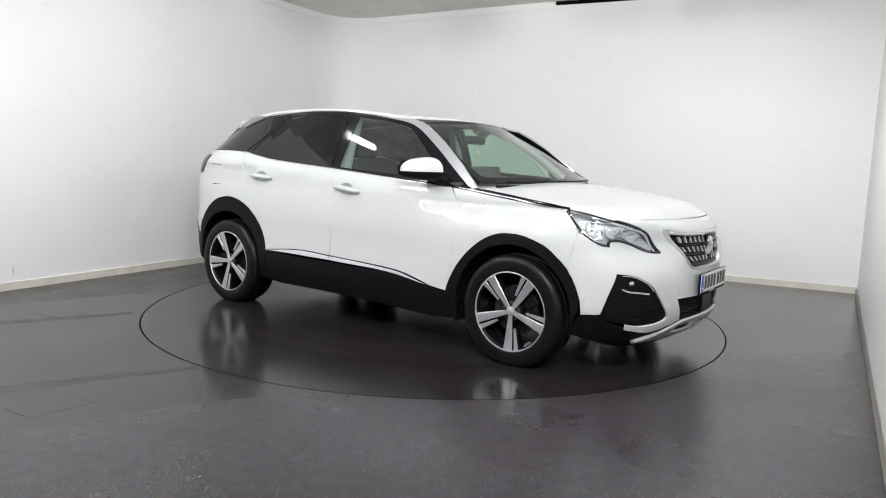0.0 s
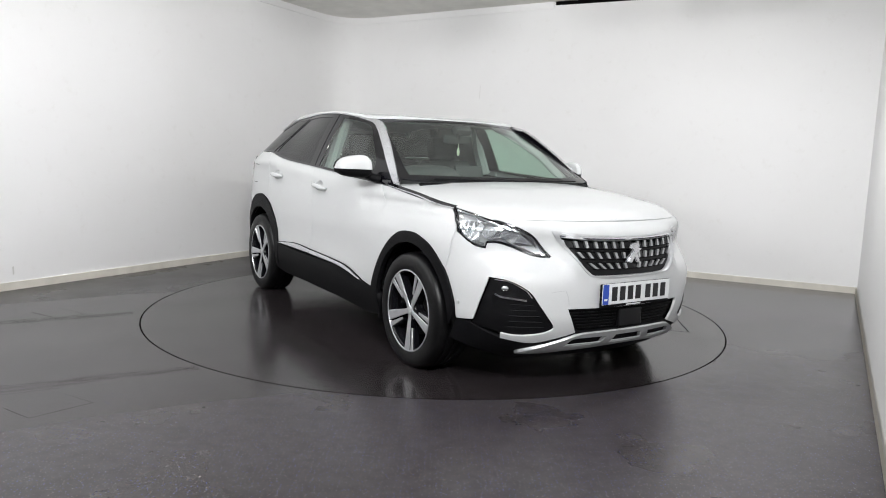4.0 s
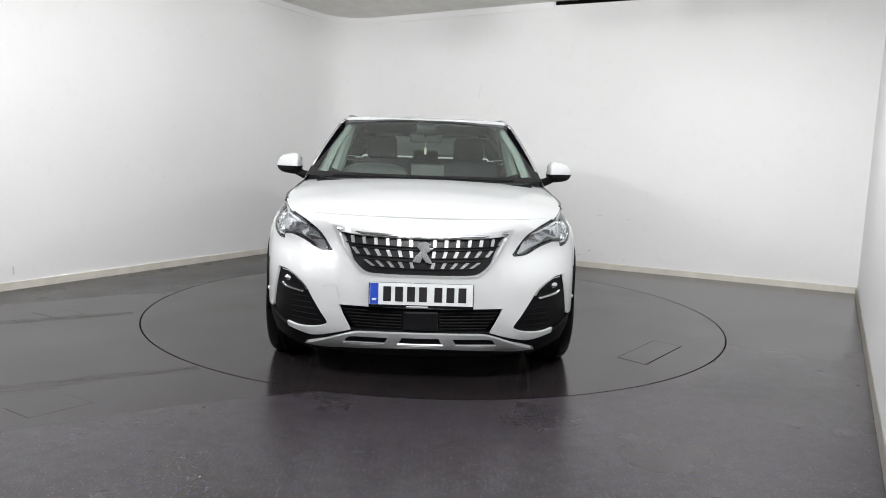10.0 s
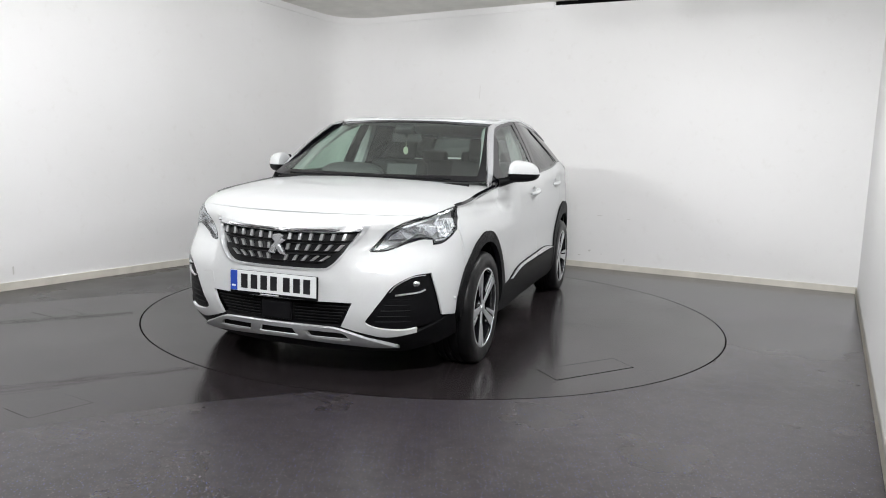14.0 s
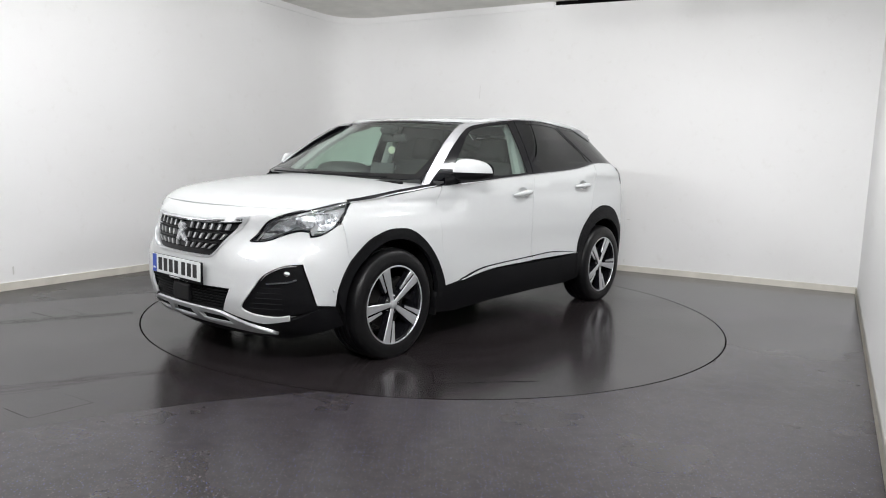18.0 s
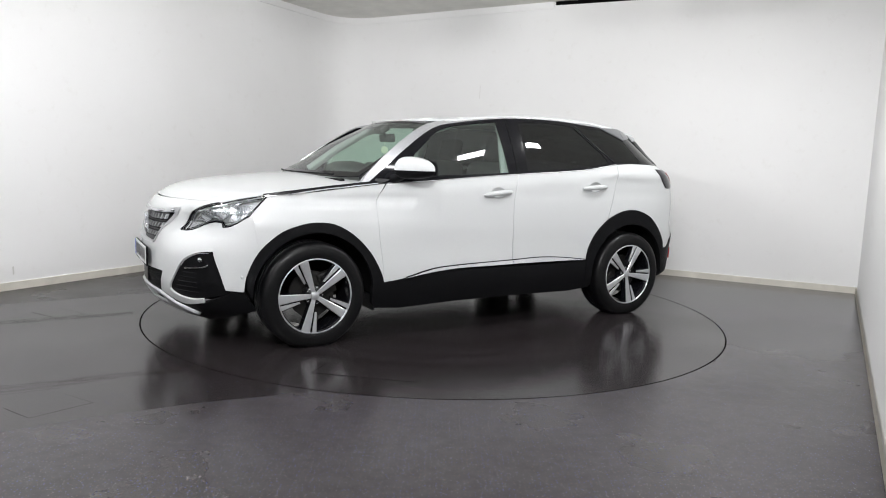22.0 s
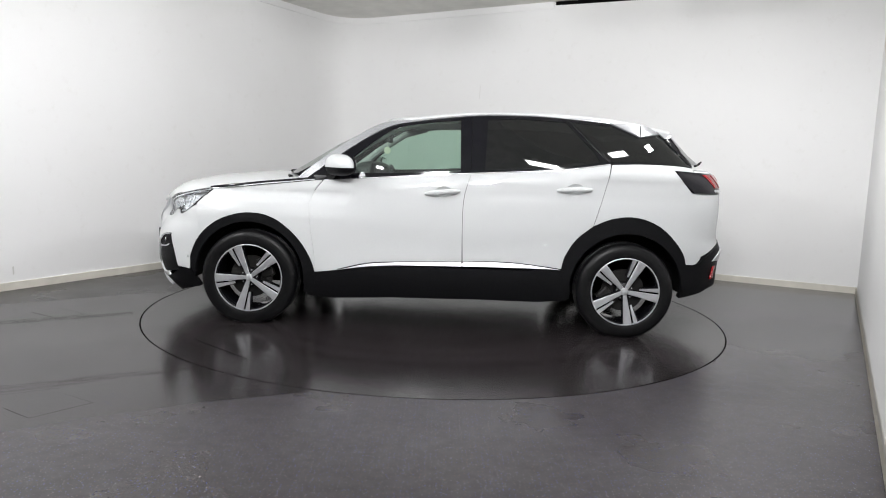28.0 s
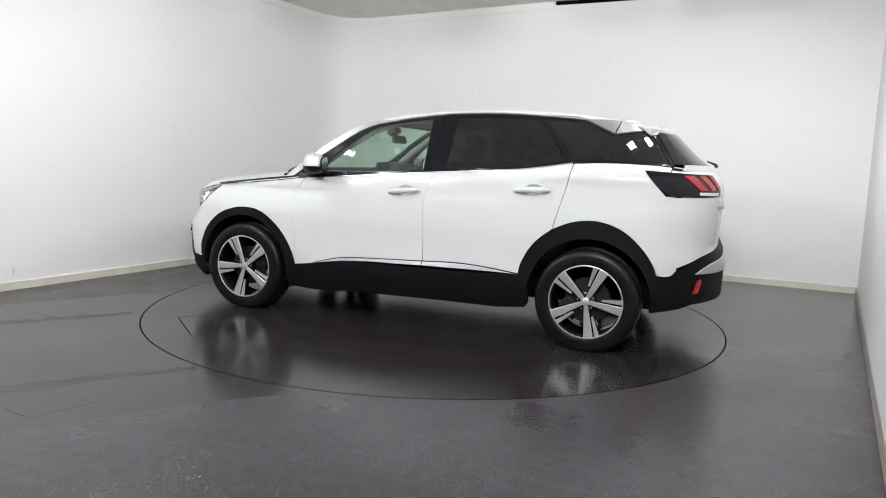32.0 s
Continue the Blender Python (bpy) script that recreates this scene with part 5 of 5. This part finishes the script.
def wheel(x, s, phase):
    """A wheel whose outer face looks along +y before it is turned."""
    hub = new("wheel")
    hub.parent = car
    hub.matrix_basis = pose(x, s * .795, .331, 0, 0, 0 if s > 0 else 180) @ pose(0, 0, 0, 0, phase, 0)
    tagged(hub, "alloy wheel with a black tyre")
    bm = bmesh.new()
    prof = [(.226, .098), (.240, .112), (.251, .1165), (.271, .1190), (.298, .1185), (.318, .114), (.332, .103), (.3395, .087)]
    tread = []
    for k, y in enumerate((.072, .050, .047, .040, .037, .012, .009, -.009, -.012, -.037, -.040, -.047, -.050, -.072)):
        groove = k in (2, 3, 6, 7, 10, 11)
        tread.append(((.335 if groove else .343), y))
    back = [(r, -y) for r, y in prof[::-1]]
    lathe(bm, prof + tread + back, 96)
    for v in bm.verts:
        # the tyre stands flattened on the ground
        low = hub.matrix_basis @ v.co
        if low.z < .0005:
            low.z = .0005
            v.co = hub.matrix_basis.inverted() @ low
    part("tyre", bm, RUBBER, hub, "black road tyre", True)
    bm = bmesh.new()
    lathe(bm, [(.2415, .106), (.2415, .113), (.236, .1145), (.231, .108), (.228, .095), (.222, .05), (.218, -.02), (.220, -.09), (.236, -.105)], 96)
    barrel = part("rim", bm, RIMBLACK, hub, "gloss black rim barrel", True)
    bm = bmesh.new()
    lathe(bm, [(.2425, .1100), (.2420, .1150), (.2360, .1165), (.2330, .1120)], 96)
    part("rim_edge", bm, RIMFACE, hub, "bright machined rim edge", True)

    def spoke(bm, a, r0, r1, w0, w1, y0, y1, bevel, depth, shift0=0.0, shift1=0.0):
        """A tapered bar from radius r0 to r1 with half-widths w0, w1."""
        c, si = math.cos(radians(a)), math.sin(radians(a))
        q = []
        n = 4
        for i in range(n + 1):
            t = i / n
            q.append((r0 + (r1 - r0) * t, w0 + (w1 - w0) * t, y0 + (y1 - y0) * t, shift0 + (shift1 - shift0) * t))
        up = [bm.verts.new((r * c - (w + sh) * si, y, r * si + (w + sh) * c)) for r, w, y, sh in q]
        dn = [bm.verts.new((r * c - (-w + sh) * si, y, r * si + (-w + sh) * c)) for r, w, y, sh in q]
        ub = [bm.verts.new((r * c - (w * 1.25 + sh) * si, y - depth, r * si + (w * 1.25 + sh) * c)) for r, w, y, sh in q]
        db = [bm.verts.new((r * c - (-w * 1.25 + sh) * si, y - depth, r * si + (-w * 1.25 + sh) * c)) for r, w, y, sh in q]
        for i in range(n):
            bm.faces.new((up[i], up[i + 1], dn[i + 1], dn[i]))
            bm.faces.new((up[i], ub[i], ub[i + 1], up[i + 1]))
            bm.faces.new((dn[i], dn[i + 1], db[i + 1], db[i]))
            bm.faces.new((ub[i], db[i], db[i + 1], ub[i + 1]))
        bm.faces.new((up[0], dn[0], db[0], ub[0]))
        bm.faces.new((up[-1], ub[-1], db[-1], dn[-1]))
        bmesh.ops.recalc_face_normals(bm, faces=bm.faces)

    for k in range(5):
        a = 90 + 72 * k
        bm = bmesh.new()
        spoke(bm, a, .026, .2335, .0110, .0245, .098, .1125, 0, .004)
        sp = part("spoke", bm, RIMFACE, hub, "machined silver spoke")
        bm = bmesh.new()
        spoke(bm, a, .028, .233, .0135, .028, .090, .106, 0, .045, 0, 0)
        part("spoke_back", bm, RIMBLACK, sp, "gloss black spoke body")
        bm = bmesh.new()
        spoke(bm, a - 14.2, .105, .2335, .0055, .0125, .099, .1135, 0, .004, -.009, 0)
        part("blade", bm, RIMFACE, hub, "thin machined spoke blade")
        bm = bmesh.new()
        spoke(bm, a - 15.7, .11, .233, .007, .0155, .088, .106, 0, .03, -.011, 0)
        part("blade_back", bm, RIMBLACK, hub, "gloss black blade body")
        bm = bmesh.new()
        bolt_a = radians(a + 36)
        ball(bm, (.008, .010, .008), (.054 * math.cos(bolt_a), .082, .054 * math.sin(bolt_a)), u=8, v=6)
        part("wheel_bolt", bm, CHROME, hub)
    bm = bmesh.new()
    lathe(bm, [(.0005, .090), (.052, .090), (.062, .083), (.068, .06), (.068, .02)], 40)
    part("hub", bm, RIMBLACK, hub, "black hub", True)
    bm = bmesh.new()
    lathe(bm, [(.0005, .108), (.020, .107), (.0255, .104), (.0275, .098), (.0275, .085)], 32)
    part("centre_cap", bm, SATIN, hub, "silver centre cap", True)
    bm = bmesh.new()
    lathe(bm, [(.06, .030), (.150, .030), (.150, .008), (.06, .008)], 48, True)
    part("brake_disc", bm, DISC, hub, "steel brake disc", True)
    bm = bmesh.new()
    box(bm, (.10, .05, .15), (-.118 if x > 0 else .118, .02, .03), .015)
    part("brake_caliper", bm, DISC, hub, "grey brake caliper")
    return hub


wheel(1.3375, 1, 20)
wheel(-1.3375, 1, 44)
wheel(1.3375, -1, 36)
wheel(-1.3375, -1, 21)

# ---- cabin ----
bm = bmesh.new()
box(bm, (2.9, 1.06, .05), (-.35, 0, .36), .01)
box(bm, (1.66, 1.5, .05), (0, 0, .36), .01)
part("cabin_floor", bm, PLASTIC, car, "dark carpeted cabin floor")
bm = bmesh.new()
box(bm, (.04, 1.30, .60), (-1.74, 0, .92), .01, (0, 6, 0))
part("boot_lining", bm, PLASTIC, car, "dark tailgate lining")
bm = bmesh.new()
box(bm, (.50, 1.28, .025), (-1.45, 0, 1.13), .008)
part("parcel_shelf", bm, PLASTIC, car, "dark parcel shelf")
bm = bmesh.new()
box(bm, (.55, 1.46, .34), (.80, 0, .88), .07, (0, 8, 0), 3)
ball(bm, (.16, .24, .09), (.62, -.36, 1.085), (0, 0, 0), .8)
part("dashboard", bm, PLASTIC, car, "dark grey dashboard", True)
bm = bmesh.new()
box(bm, (.02, .24, .12), (.58, .02, 1.115), .008, (0, -12, 0))
part("dash_screen", bm, PLASTIC, car, "black dashboard screen")
bm = bmesh.new()
tube(bm, [(.40 + .06 * math.sin(a), -.36 + .175 * math.cos(a), .965 + .175 * math.sin(a)) for a in np.linspace(0, 2 * math.pi, 33)[:-1]], .015, 8, True)
ball(bm, (.03, .08, .07), (.42, -.36, .965))
box(bm, (.02, .33, .035), (.42, -.36, .965), .008)
part("steering_wheel", bm, PLASTIC, car, "small dark steering wheel", True)


def seat(x, y, wide, heads, top=1.30):
    bm = bmesh.new()
    box(bm, (.52, wide, .17), (x, y, .60), .06, (0, -6, 0), 3)
    box(bm, (.15, wide, .62), (x - .30, y, .90), .06, (0, -17, 0), 3)
    for h in heads:
        box(bm, (.10, .25, .19), (x - .44, y + h, top), .04, (0, -14, 0), 3)
        tube(bm, [(x - .43, y + h - .06, top - .15), (x - .435, y + h - .06, top - .05)], .008, 6)
        tube(bm, [(x - .43, y + h + .06, top - .15), (x - .435, y + h + .06, top - .05)], .008, 6)
    part("seat", bm, FABRIC, car, "charcoal cloth seat with head restraint", True)


seat(.08, -.37, .50, (0,))
seat(.08, .37, .50, (0,))
seat(-.85, 0, 1.30, (-.40, 0, .40), 1.20)
for s in (1, -1):
    bm = bmesh.new()
    tube(bm, [(.83, s * .715, 1.09), (.60, s * .660, 1.27), (.36, s * .585, 1.42), (.16, s * .555, 1.47)], [.035, .032, .028, .02], 8)
    part("pillar_lining", bm, LINER, car, "pale grey pillar lining", True)
    bm = bmesh.new()
    tube(bm, [(-.21, s * .735, 1.10), (-.22, s * .66, 1.32), (-.22, s * .57, 1.50)], [.05, .045, .04], 8)
    part("pillar_lining", bm, LINER, car, "pale grey pillar lining", True)
    bm = bmesh.new()
    box(bm, (1.6, .03, .55), (.1, s * .80, .80), .012)
    part("door_lining", bm, PLASTIC, car, "dark door lining")
panel("headliner", [(.24, -.55, 1), (.32, 0), (.24, .55, 1), (-.3, .60), (-1.4, .58, 1), (-1.4, -.58, 1), (-.3, -.60)], "roof", LINER, car, "pale grey headliner", lift=-.045, thick=.01, gap=0, step=.15)
bm = bmesh.new()
box(bm, (.03, .24, .065), (.44, 0, 1.365), .015, (0, 10, 0), 3)
tube(bm, [(.45, 0, 1.37), (.48, 0, 1.42)], .012, 6)
box(bm, (.08, .14, .05), (.49, 0, 1.43), .02, (0, 30, 0))
part("rear_view_mirror", bm, PLASTIC, car, "dark rear-view mirror", True)
bm = bmesh.new()
tube(bm, [(.46, -.0, 1.34), (.46, 0, 1.30)], .0015, 5)
pts = [(.46 - .029 * .966 * math.cos(a), .029 * .259 * math.cos(a), 1.272 + .029 * math.sin(a)) for a in np.linspace(0, 2 * math.pi, 21)[:-1]]
plate(bm, pts, (-.001, -.003, 0))
part("air_freshener", bm, PAPER, car, "round card air freshener on a cord")


def motions():
    """The turntable turns steadily under the car, which stands a little off its centre."""
    headings = [53.30, 42.85, 32.42, 22.03, 11.64, 1.20, -9.24, -19.61, -29.88, -40.07, -50.23, -60.47, -70.80, -81.24, -91.61, -101.76, -111.78]
    rows, deck = [], []
    for i, h in enumerate(headings):
        a = radians(h - 90)
        rows.append((2.0 * i, pose(-0.0231 * math.cos(a) - -0.1165 * math.sin(a), -0.0231 * math.sin(a) + -0.1165 * math.cos(a), 0, 0, 0, h - 90)))
        deck.append((2.0 * i, pose(0, 0, 0, 0, 0, h - 90)))
    walk(car, rows)
    walk(turntable, deck)


motions()
